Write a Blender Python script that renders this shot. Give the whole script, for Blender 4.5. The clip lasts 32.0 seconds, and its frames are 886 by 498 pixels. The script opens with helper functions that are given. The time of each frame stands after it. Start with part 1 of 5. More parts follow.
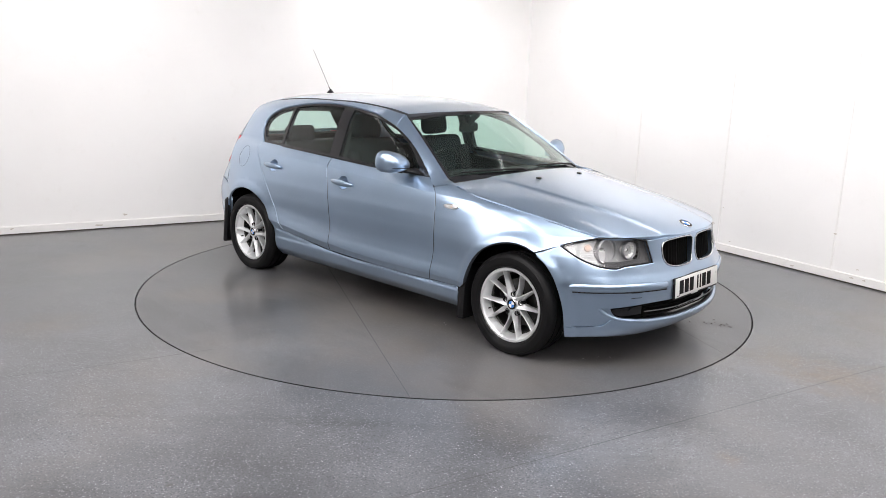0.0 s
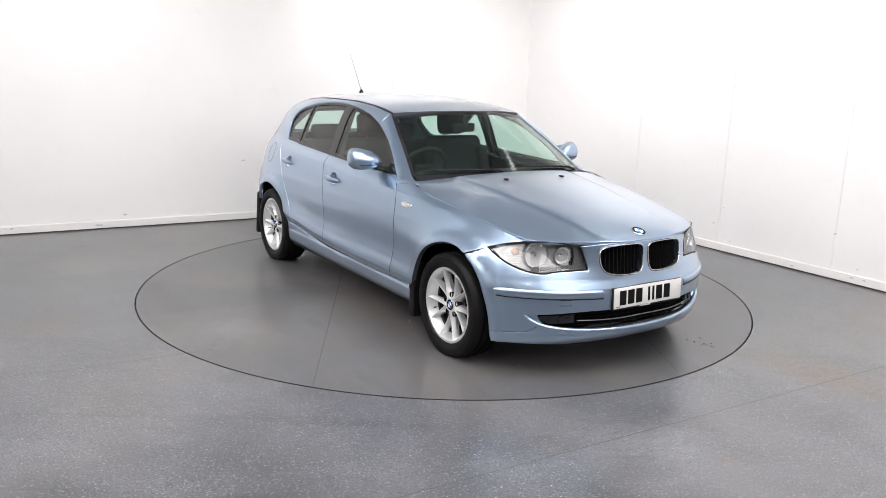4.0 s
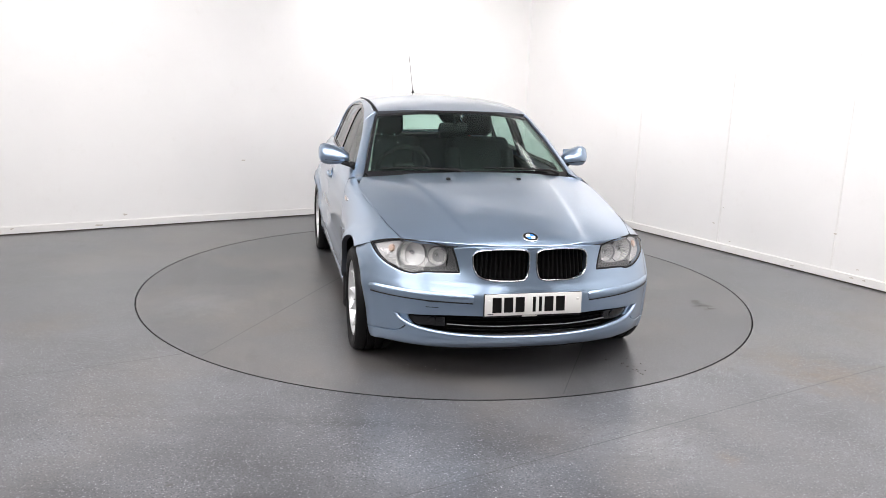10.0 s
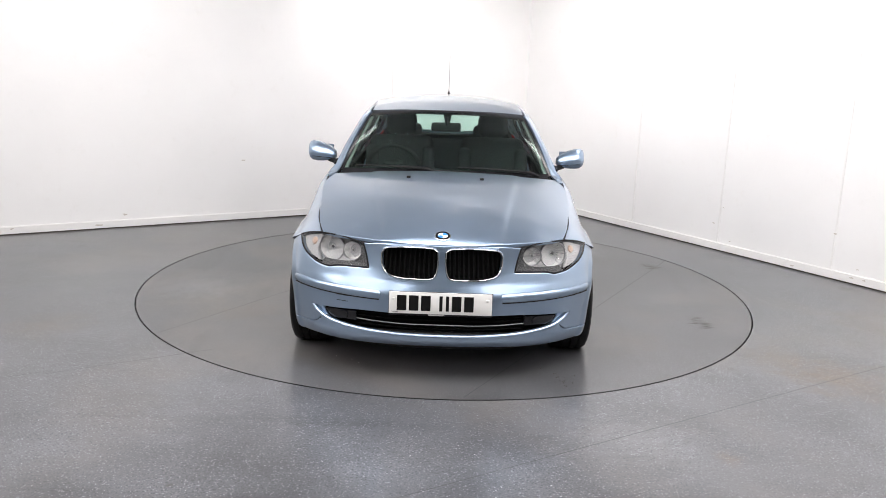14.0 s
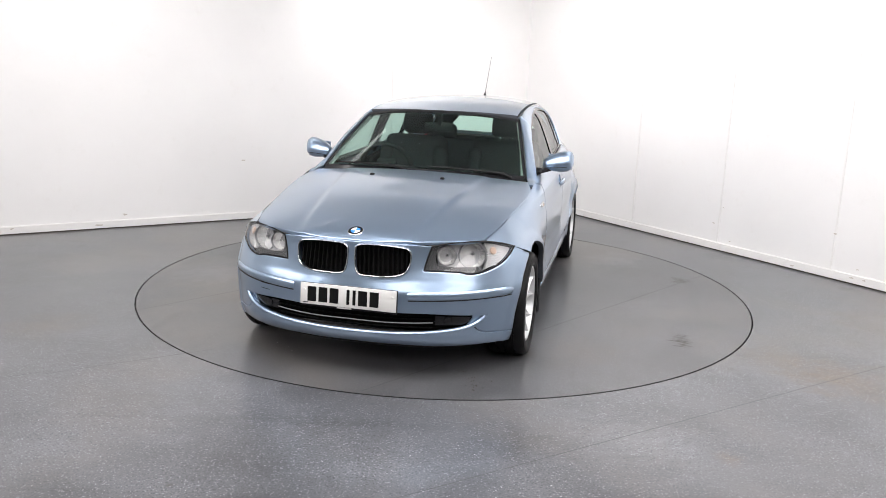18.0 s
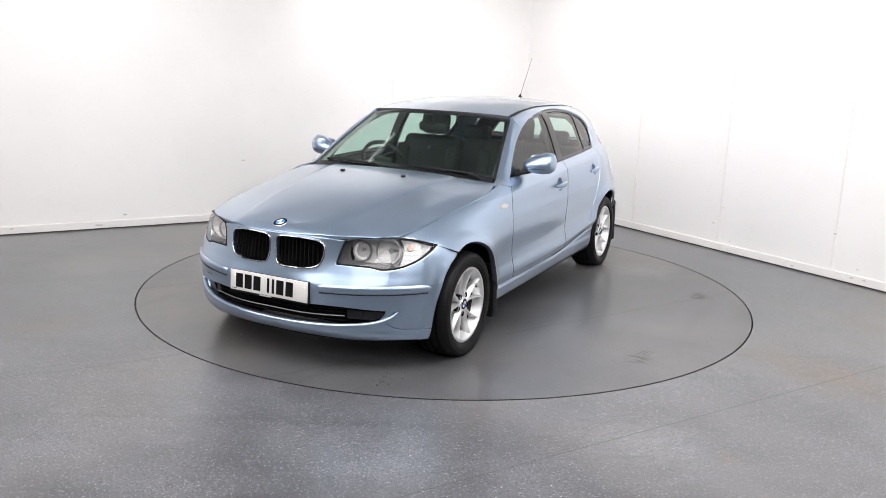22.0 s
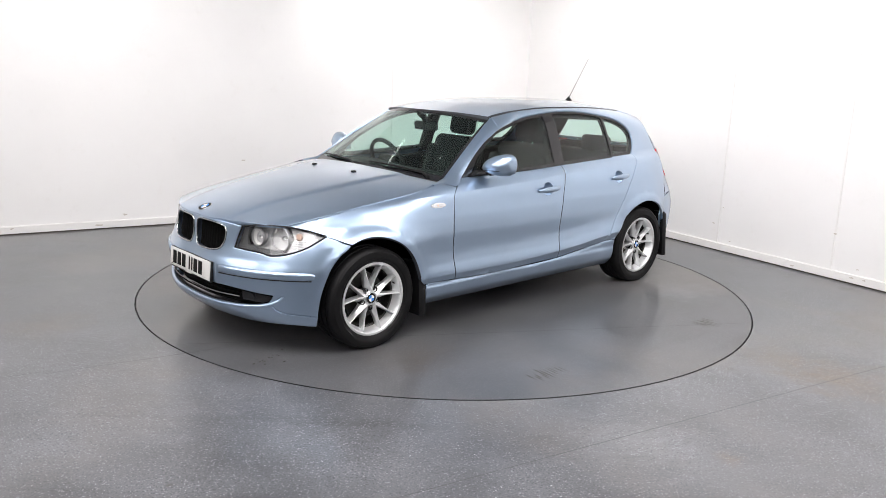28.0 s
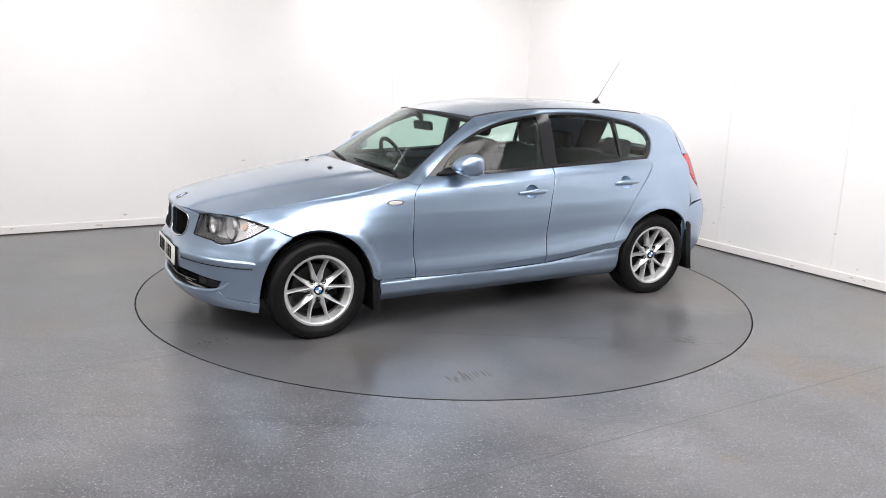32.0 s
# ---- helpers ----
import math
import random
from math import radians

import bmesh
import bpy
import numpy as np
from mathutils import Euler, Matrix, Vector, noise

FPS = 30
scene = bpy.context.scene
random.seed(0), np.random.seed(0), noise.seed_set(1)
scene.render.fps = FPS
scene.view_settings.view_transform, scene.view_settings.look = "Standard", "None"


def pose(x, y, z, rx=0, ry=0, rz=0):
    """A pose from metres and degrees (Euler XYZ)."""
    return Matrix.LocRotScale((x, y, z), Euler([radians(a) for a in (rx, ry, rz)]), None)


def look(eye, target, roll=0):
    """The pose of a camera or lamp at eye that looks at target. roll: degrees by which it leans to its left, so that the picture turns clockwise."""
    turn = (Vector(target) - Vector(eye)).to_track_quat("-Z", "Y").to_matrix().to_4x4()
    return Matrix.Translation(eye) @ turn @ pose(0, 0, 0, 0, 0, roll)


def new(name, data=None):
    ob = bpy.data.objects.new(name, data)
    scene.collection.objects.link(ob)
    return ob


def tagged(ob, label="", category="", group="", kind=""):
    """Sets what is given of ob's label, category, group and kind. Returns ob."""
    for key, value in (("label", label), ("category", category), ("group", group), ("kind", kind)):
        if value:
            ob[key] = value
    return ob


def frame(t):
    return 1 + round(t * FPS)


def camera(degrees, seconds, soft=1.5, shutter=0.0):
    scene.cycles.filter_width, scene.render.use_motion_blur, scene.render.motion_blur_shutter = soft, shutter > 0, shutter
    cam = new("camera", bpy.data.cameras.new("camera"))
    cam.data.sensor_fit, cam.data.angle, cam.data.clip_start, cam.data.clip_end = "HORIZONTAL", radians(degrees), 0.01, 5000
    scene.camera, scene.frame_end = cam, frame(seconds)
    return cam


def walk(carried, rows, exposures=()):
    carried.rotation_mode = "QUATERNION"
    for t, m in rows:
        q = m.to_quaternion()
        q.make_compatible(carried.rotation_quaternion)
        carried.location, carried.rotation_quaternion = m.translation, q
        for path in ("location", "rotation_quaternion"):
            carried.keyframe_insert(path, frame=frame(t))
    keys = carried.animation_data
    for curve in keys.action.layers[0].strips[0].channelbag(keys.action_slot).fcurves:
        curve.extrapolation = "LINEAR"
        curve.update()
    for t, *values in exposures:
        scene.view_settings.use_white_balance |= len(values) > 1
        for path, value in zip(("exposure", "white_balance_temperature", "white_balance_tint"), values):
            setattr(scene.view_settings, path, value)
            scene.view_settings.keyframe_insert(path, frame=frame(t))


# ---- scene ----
cam = camera(58.33, 32.0, soft=0.9)
EYE = Vector((0.0, -5.8539, 1.5814))
EYE_POSE = Matrix.Translation(EYE) @ Matrix((
    (0.999419, -0.033919, 0.003220, 0), (0.010577, 0.219046, -0.975657, 0), (0.032388, 0.975125, 0.219277, 0), (0, 0, 0, 1)))
walk(cam, [(0.0, EYE_POSE), (32.0, EYE_POSE)])

# ---- light: lamps added under the ceiling, a dim grey world outside ----
world = bpy.data.worlds.new("world")
scene.world = world
world.use_nodes = True
world.node_tree.nodes["Background"].inputs[0].default_value = (1.0, 0.958, 0.955, 1)
world.node_tree.nodes["Background"].inputs[1].default_value = 0.02
FRONT_WATTS = 23.0
WASH_WATTS = 18.8
LIGHT_TINT = (1.0, 0.958, 0.955)
scene.view_settings.exposure = 0.0


# ---- materials ----
def material(name, color, rough=0.5, metal=0.0, **extra):
    m = bpy.data.materials.new(name)
    m.use_nodes = True
    b = m.node_tree.nodes["Principled BSDF"]
    b.inputs["Base Color"].default_value = (*color, 1)
    b.inputs["Roughness"].default_value = rough
    b.inputs["Metallic"].default_value = metal
    for key, value in extra.items():
        b.inputs[key.replace("_", " ")].default_value = value
    return m


def add(m, kind, **values):
    n = m.node_tree.nodes.new(kind)
    for key, value in values.items():
        if key in n.inputs:
            n.inputs[key].default_value = value
    return n


def wire(m, a, b):
    m.node_tree.links.new(a, b)


def ramp(m, source, stops):
    n = m.node_tree.nodes.new("ShaderNodeValToRGB")
    e = n.color_ramp.elements
    while len(e) < len(stops):
        e.new(0.5)
    for i, (p, c) in enumerate(stops):
        e[i].position, e[i].color = p, (*c, 1)
    wire(m, source, n.inputs[0])
    return n.outputs[0]


def grey(v):
    return (v, v, v)


def mixed(m, mode, fac, a, b):
    n = m.node_tree.nodes.new("ShaderNodeMix")
    n.data_type, n.blend_type = "RGBA", mode
    for socket, value in ((n.inputs[0], fac), (n.inputs[6], a), (n.inputs[7], b)):
        if hasattr(value, "links"):
            wire(m, value, socket)
        else:
            socket.default_value = value if isinstance(value, float) else (*value, 1)
    return n.outputs[2]


def bumped(m, height, strength, distance):
    n = add(m, "ShaderNodeBump", Strength=strength, Distance=distance)
    wire(m, height, n.inputs["Height"])
    wire(m, n.outputs[0], m.node_tree.nodes["Principled BSDF"].inputs["Normal"])


def grained(m, scale, strength, distance=0.001):
    """Fine noise relief on a material."""
    co = m.node_tree.nodes.new("ShaderNodeTexCoord")
    n = add(m, "ShaderNodeTexNoise", Scale=scale, Detail=4.0)
    wire(m, co.outputs["Object"], n.inputs["Vector"])
    bumped(m, n.outputs[0], strength, distance)
    return m


def vinyl_floor(name, base, warm, stains=(), fleck=1.0):
    """Grey safety vinyl with pale flecks, scuffs and brown stains."""
    m = material(name, base, 0.32, Coat_Weight=0.28, Coat_Roughness=0.15)
    b = m.node_tree.nodes["Principled BSDF"]
    co = m.node_tree.nodes.new("ShaderNodeTexCoord").outputs["Object"]

    def noise_at(scale, detail=5.0, rough=0.55):
        n = add(m, "ShaderNodeTexNoise", Scale=scale, Detail=detail, Roughness=rough)
        wire(m, co, n.inputs["Vector"])
        return n.outputs[0]
    big, mid, fine = noise_at(0.5, 5.0, 0.6), noise_at(2.0, 7.0, 0.65), noise_at(120.0, 3.0, 0.75)

    def flecks(scale, width, share, weight):
        v = add(m, "ShaderNodeTexVoronoi", Scale=scale)
        wire(m, co, v.inputs["Vector"])
        spot = ramp(m, v.outputs["Distance"], [(0.0, grey(1.0)), (width * 0.6, grey(1.0)), (width, grey(0.0))])
        pick = ramp(m, v.outputs["Color"], [(1 - share, grey(0.0)), (1 - share + 0.01, grey(weight))])
        return mixed(m, "MULTIPLY", 1.0, spot, pick)
    c = mixed(m, "MULTIPLY", 1.0, base, ramp(m, big, [(0.3, grey(0.80)), (0.7, grey(1.15))]))
    c = mixed(m, "MULTIPLY", 1.0, c, ramp(m, mid, [(0.3, grey(0.62)), (0.68, grey(1.18))]))
    c = mixed(m, "MULTIPLY", 1.0, c, ramp(m, fine, [(0.32, grey(0.55)), (0.68, grey(1.45))]))
    brown = ramp(m, noise_at(0.42, 5.0, 0.6), [(0.50, grey(0.0)), (0.70, grey(warm))])
    c = mixed(m, "MIX", brown, c, (0.165, 0.142, 0.12))
    streak = add(m, "ShaderNodeTexNoise", Scale=1.7, Detail=7.0, Roughness=0.7, Distortion=0.5)
    spread = m.node_tree.nodes.new("ShaderNodeMapping")
    spread.inputs["Scale"].default_value, spread.inputs["Rotation"].default_value = (0.45, 2.4, 1.0), (0, 0, 0.4)
    wire(m, co, spread.inputs["Vector"])
    wire(m, spread.outputs[0], streak.inputs["Vector"])
    c = mixed(m, "MULTIPLY", 1.0, c, ramp(m, streak.outputs[0], [(0.28, grey(0.72)), (0.46, grey(1.0)), (0.62, grey(1.0)), (0.74, grey(1.12))]))
    for (sx, sy), size, share, tone in stains:
        near = add(m, "ShaderNodeVectorMath")
        near.operation = "DISTANCE"
        wire(m, co, near.inputs[0])
        near.inputs[1].default_value = (sx, sy, 0)
        edge = m.node_tree.nodes.new("ShaderNodeMath")
        edge.operation, edge.inputs[1].default_value = "MULTIPLY_ADD", size * 2.2
        wire(m, noise_at(5.0 / size ** 0.5, 7.0, 0.72), edge.inputs[0])
        wire(m, near.outputs["Value"], edge.inputs[2])
        mask = ramp(m, edge.outputs[0], [(min(0.98, size * 1.15), grey(share)), (min(0.99, size * 1.9), grey(0.0))])
        c = mixed(m, "MIX", mask, c, tone)
    c = mixed(m, "MIX", flecks(75.0, 0.28, 0.42, 0.50 * fleck), c, (0.40, 0.415, 0.445))
    c = mixed(m, "MIX", flecks(100.0, 0.32, 0.42, 0.55 * fleck), c, (0.46, 0.475, 0.505))
    c = mixed(m, "MIX", flecks(80.0, 0.37, 0.55, 0.85 * fleck), c, (0.035, 0.037, 0.045))
    c = mixed(m, "MIX", flecks(38.0, 0.125, 0.26, 0.75 * fleck), c, (0.74, 0.75, 0.77))
    worn = ramp(m, noise_at(0.9, 6.0, 0.65), [(0.47, grey(0.0)), (0.66, grey(0.5))])
    c = mixed(m, "MIX", worn, c, mixed(m, "MULTIPLY", 1.0, base, (1.25, 1.22, 1.18)))
    wire(m, c, b.inputs["Base Color"])
    wire(m, ramp(m, mid, [(0.3, grey(0.31)), (0.7, grey(0.42))]), b.inputs["Roughness"])
    bumped(m, noise_at(60.0, 4.0), 0.10, 0.003)
    return m


def wall_paint(name, color, rough):
    m = material(name, color, rough)
    b = m.node_tree.nodes["Principled BSDF"]
    co = m.node_tree.nodes.new("ShaderNodeTexCoord").outputs["Object"]
    n = add(m, "ShaderNodeTexNoise", Scale=0.9, Detail=5.0)
    wire(m, co, n.inputs["Vector"])
    k = add(m, "ShaderNodeTexNoise", Scale=7.0, Detail=8.0, Roughness=0.7)
    wire(m, co, k.inputs["Vector"])
    c = mixed(m, "MULTIPLY", 1.0, color, ramp(m, n.outputs[0], [(0.3, grey(0.95)), (0.7, grey(1.02))]))
    c = mixed(m, "MULTIPLY", 1.0, c, ramp(m, k.outputs[0], [(0.25, (0.965, 0.96, 0.95)), (0.42, grey(1.0))]))
    wire(m, c, b.inputs["Base Color"])
    bumped(m, k.outputs[0], 0.05, 0.003)
    return m


WALL = wall_paint("white_wall_paint", (0.785, 0.78, 0.772), 0.55)
SKIRT = wall_paint("white_gloss_paint", (0.76, 0.75, 0.735), 0.35)
DIM_WALL = wall_paint("pale_wall_paint", (0.66, 0.66, 0.655), 0.7)
CEIL = wall_paint("ceiling_paint", (0.72, 0.72, 0.715), 0.8)
BROWN, SOOT, PALE = (0.125, 0.096, 0.070), (0.055, 0.052, 0.050), (0.27, 0.275, 0.285)
FLOOR = vinyl_floor("grey_vinyl", (0.112, 0.116, 0.126), 0.65, (
    ((2.20, -1.75), 0.46, 0.80, BROWN), ((1.95, -1.45), 0.30, 0.60, BROWN), ((2.9, -0.6), 0.40, 0.45, BROWN), ((1.25, -2.72), 0.10, 0.65, BROWN), ((-2.4, -1.3), 0.4, 0.35, BROWN), ((-0.65, -3.25), 0.03, 0.8, SOOT), ((-1.02, -3.1), 0.03, 0.8, SOOT),
    ((2.84, 0.57), 0.07, 0.75, SOOT), ((3.19, 0.23), 0.10, 0.7, SOOT), ((3.05, 0.8), 0.06, 0.7, SOOT), ((-3.15, 0.83), 0.05, 0.8, SOOT), ((-3.3, -0.05), 0.025, 0.9, SOOT), ((-2.0, 1.9), 0.45, 0.45, SOOT), ((-3.3, 0.3), 0.4, 0.35, SOOT), ((1.62, -1.63), 0.03, 0.8, SOOT),
    ((1.95, -2.55), 0.03, 0.6, SOOT), ((2.9, -2.0), 0.35, 0.35, PALE), ((0.9, -2.6), 0.4, 0.25, PALE), ((-3.0, -1.4), 0.4, 0.3, PALE)))
DISC = vinyl_floor("grey_disc_vinyl", (0.092, 0.094, 0.100), 0.75, (
    ((0.35, -1.75), 0.4, 0.2, PALE), ((-0.9, -1.5), 0.35, 0.25, BROWN), ((1.2, 1.1), 0.4, 0.25, BROWN), ((-1.3, 1.2), 0.4, 0.2, PALE),
    ((1.5, -0.3), 0.42, 0.35, SOOT), ((0.9, -1.3), 0.35, 0.3, BROWN), ((0.6, 1.45), 0.3, 0.3, SOOT), ((-0.9, 1.35), 0.35, 0.3, SOOT), ((-0.3, -1.55), 0.40, 0.3, SOOT), ((1.45, 0.95), 0.30, 0.35, SOOT),
    ((0.55, -1.95), 0.04, 0.7, SOOT), ((0.72, -1.98), 0.05, 0.6, SOOT), ((1.75, -0.4), 0.05, 0.5, SOOT), ((-1.9, 0.3), 0.05, 0.5, SOOT)), 0.35)
JOINT = material("dark_joint", (0.02, 0.02, 0.02), 0.8)
GAP = grained(material("soiled_gap", (0.055, 0.042, 0.030), 0.8), 40, 0.3)
MARK = material("wall_mark", (0.52, 0.48, 0.43), 0.7)
SEAM = material("weld_seam", (0.07, 0.072, 0.075), 0.6)
SCUFF = material("brown_scuff", (0.075, 0.068, 0.06), 0.7)
LAMP_GLOW = material("lamp_glow", (0.9, 0.9, 0.9), 0.5, Emission_Color=(*LIGHT_TINT, 1), Emission_Strength=3.0)
SPOT_GLOW = material("spot_glow", (0.9, 0.9, 0.9), 0.5, Emission_Color=(*LIGHT_TINT, 1), Emission_Strength=6.0)
LAMP_FRAME = material("white_metal", (0.75, 0.75, 0.75), 0.4)

# car
PAINT = material("blue_metallic_paint", (0.262, 0.330, 0.432), 0.36, 0.95, Coat_Weight=1.0, Coat_Roughness=0.05)


def flaked(m, base):
    b = m.node_tree.nodes["Principled BSDF"]
    co = m.node_tree.nodes.new("ShaderNodeTexCoord").outputs["Object"]
    n = add(m, "ShaderNodeTexNoise", Scale=5.0, Detail=6.0)
    wire(m, co, n.inputs["Vector"])
    c = mixed(m, "MULTIPLY", 1.0, base, ramp(m, n.outputs[0], [(0.3, grey(0.98)), (0.7, grey(1.02))]))
    wire(m, c, b.inputs["Base Color"])
    wire(m, ramp(m, n.outputs[0], [(0.3, grey(0.30)), (0.7, grey(0.32))]), b.inputs["Roughness"])


flaked(PAINT, (0.362, 0.474, 0.625))
# near-black blue that puts the shade of the panel gaps into the edges' colour
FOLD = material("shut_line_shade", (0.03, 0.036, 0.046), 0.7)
TRIM = grained(material("black_plastic_trim", (0.010, 0.010, 0.011), 0.5, Specular_IOR_Level=0.2), 260, 0.12)
GLOSSBLACK = material("gloss_black_trim", (0.012, 0.012, 0.014), 0.12)
RUBBER = grained(material("tyre_rubber", (0.007, 0.007, 0.0075), 0.48, Specular_IOR_Level=0.14), 220, 0.25)
UNDER = material("underbody_black", (0.006, 0.006, 0.006), 0.9, Specular_IOR_Level=0.1)
CHROME = material("chrome", (0.78, 0.79, 0.80), 0.08, 1.0)
ALLOY = grained(material("silver_alloy", (0.74, 0.75, 0.76), 0.40, 0.75, Coat_Weight=0.3, Coat_Roughness=0.15), 300, 0.03)
STEEL = material("brake_steel", (0.05, 0.049, 0.047), 0.5, 0.8)
FABRIC = grained(material("dark_seat_fabric", (0.028, 0.030, 0.031), 0.9, Specular_IOR_Level=0.2), 240, 0.15)
DASH = grained(material("black_soft_plastic", (0.013, 0.014, 0.014), 0.6, Specular_IOR_Level=0.3), 260, 0.12)
HEADLINER = material("grey_headliner", (0.34, 0.345, 0.335), 0.9)
REFLECTOR = material("lamp_reflector", (0.95, 0.95, 0.94), 0.20, 0.40)
facets = add(REFLECTOR, "ShaderNodeTexVoronoi", Scale=85.0)
wire(REFLECTOR, REFLECTOR.node_tree.nodes.new("ShaderNodeTexCoord").outputs["Object"], facets.inputs["Vector"])
bumped(REFLECTOR, facets.outputs["Distance"], 0.5, 0.006)
BEZEL = material("lamp_bezel_grey", (0.09, 0.092, 0.095), 0.35, 0.4)
SATIN = material("satin_trim", (0.30, 0.30, 0.31), 0.38, 0.9)
ORANGE = material("amber_bulb", (0.46, 0.33, 0.26), 0.35)
RED = material("red_lamp_lens", (0.48, 0.008, 0.02), 0.25, Coat_Weight=0.3)
CLEAR = grained(material("clear_lamp_lens", (0.58, 0.585, 0.59), 0.22, 0.35, Coat_Weight=0.4), 60, 0.5, 0.004)
PLATE = material("white_plate", (0.66, 0.655, 0.635), 0.4)
INK = material("black_ink", (0.006, 0.006, 0.006), 0.6, Specular_IOR_Level=0.1)
BLUE = material("badge_blue", (0.05, 0.22, 0.62), 0.2)
WHITE = material("badge_white", (0.8, 0.8, 0.8), 0.2)


def glass(name, tint, gloss, least=0.05):
    """A thin pane: tinted see-through with a clear reflection."""
    m = bpy.data.materials.new(name)
    m.use_nodes = True
    t = m.node_tree
    t.nodes.remove(t.nodes["Principled BSDF"])
    clear = t.nodes.new("ShaderNodeBsdfTransparent")
    clear.inputs[0].default_value = (*tint, 1)
    shine = t.nodes.new("ShaderNodeBsdfGlossy")
    shine.inputs["Roughness"].default_value = gloss
    w = t.nodes.new("ShaderNodeLayerWeight")
    w.inputs[0].default_value = 0.5
    p = t.nodes.new("ShaderNodeMath")
    p.operation, p.inputs[1].default_value = "POWER", 4.0
    t.links.new(w.outputs["Facing"], p.inputs[0])
    f = t.nodes.new("ShaderNodeMath")
    f.operation, f.inputs[1].default_value, f.inputs[2].default_value = "MULTIPLY_ADD", 0.75, least
    t.links.new(p.outputs[0], f.inputs[0])
    mix = t.nodes.new("ShaderNodeMixShader")
    t.links.new(f.outputs[0], mix.inputs[0])
    t.links.new(clear.outputs[0], mix.inputs[1])
    t.links.new(shine.outputs[0], mix.inputs[2])
    t.links.new(mix.outputs[0], t.nodes["Material Output"].inputs[0])
    return m


GLASS = glass("green_tinted_glass", (0.77, 0.91, 0.86), 0.015, 0.04)
SCREEN_GLASS = glass("windscreen_glass", (0.83, 0.935, 0.895), 0.01, 0.03)
LENS = glass("clear_lens", (0.97, 0.97, 0.97), 0.01, 0.06)


# ---- mesh helpers ----
def put(name, bm, mat, smooth=False, sharp=40):
    me = bpy.data.meshes.new(name)
    bm.normal_update()
    if smooth:
        for f in bm.faces:
            f.smooth = True
        for e in bm.edges:
            e.smooth = len(e.link_faces) != 2 or e.calc_face_angle(0) < radians(sharp)
    bm.to_mesh(me)
    bm.free()
    me.materials.append(mat)
    return new(name, me)


def part(name, bm, mat, parent, label="", smooth=True, sharp=40):
    ob = put(name, bm, mat, smooth, sharp)
    ob.parent = parent
    return tagged(ob, label) if label else ob


def box(lo, hi, bevel=0.0, bm=None, seg=2):
    bm = bm or bmesh.new()
    c = [(a + b) / 2 for a, b in zip(lo, hi)]
    s = [b - a for a, b in zip(lo, hi)]
    got = bmesh.ops.create_cube(bm, size=1.0, matrix=Matrix.LocRotScale(c, None, s))
    if bevel:
        edges = list({e for v in got["verts"] for e in v.link_edges})
        bmesh.ops.bevel(bm, geom=edges, offset=bevel, segments=seg, profile=0.5, affect="EDGES")
    return bm


def ring_grid(rings, closed=True, cap=True, bm=None):
    """Skin over a list of rings of points."""
    bm = bm or bmesh.new()
    vs = [[bm.verts.new(p) for p in r] for r in rings]
    n = len(rings[0])
    for a, b in zip(vs, vs[1:]):
        for i in range(n if closed else n - 1):
            bm.faces.new((a[i], a[(i + 1) % n], b[(i + 1) % n], b[i]))
    if cap and closed:
        bm.faces.new(vs[0][::-1])
        bm.faces.new(vs[-1])
    bmesh.ops.recalc_face_normals(bm, faces=bm.faces[:])
    return bm


def tube(pts, radius, closed=False, sides=8, bm=None, flat=1.0):
    """A round or flattened bar along points."""
    pts = [Vector(p) for p in pts]
    n = len(pts)
    rings = []
    for i, p in enumerate(pts):
        a = pts[(i - 1) % n] if closed or i else p
        b = pts[(i + 1) % n] if closed or i < n - 1 else p
        t = (b - a).normalized()
        side = t.cross(Vector((0, 0, 1)))
        side = side.normalized() if side.length > 1e-4 else Vector((0, 1, 0))
        up = side.cross(t)
        r = radius[i] if isinstance(radius, (list, tuple)) else radius
        rings.append([p + r * (math.cos(k) * side + flat * math.sin(k) * up)
                      for k in (2 * math.pi * j / sides for j in range(sides))])
    if closed:
        rings.append(rings[0])
    return ring_grid(rings, cap=not closed, bm=bm)


def lathe(profile, m, steps=48, bm=None):
    """Turns a closed profile of (radius, depth) round the depth axis; m places it (depth along its z)."""
    bm = bm or bmesh.new()
    vs = []
    for k in range(steps):
        a = 2 * math.pi * k / steps
        vs.append([bm.verts.new(m @ Vector((r * math.cos(a), r * math.sin(a), d))) for r, d in profile])
    n = len(profile)
    for k in range(steps):
        a, b = vs[k], vs[(k + 1) % steps]
        for i in range(n):
            j = (i + 1) % n
            if profile[i][0] < 1e-6 and profile[j][0] < 1e-6:
                continue
            bm.faces.new((a[i], a[j], b[j], b[i]))
    bmesh.ops.remove_doubles(bm, verts=bm.verts[:], dist=1e-6)
    bmesh.ops.recalc_face_normals(bm, faces=bm.faces[:])
    return bm


# ---- the room: two white walls that meet in a corner, closed behind the camera ----
CORNER = Vector((0.936, 4.094, 0))
ALONG_L = Vector((-0.857, -0.515, 0))
ALONG_R = Vector((0.539, -0.842, 0))
LEN_L, LEN_R, HIGH = 9.5, 12.5, 2.95


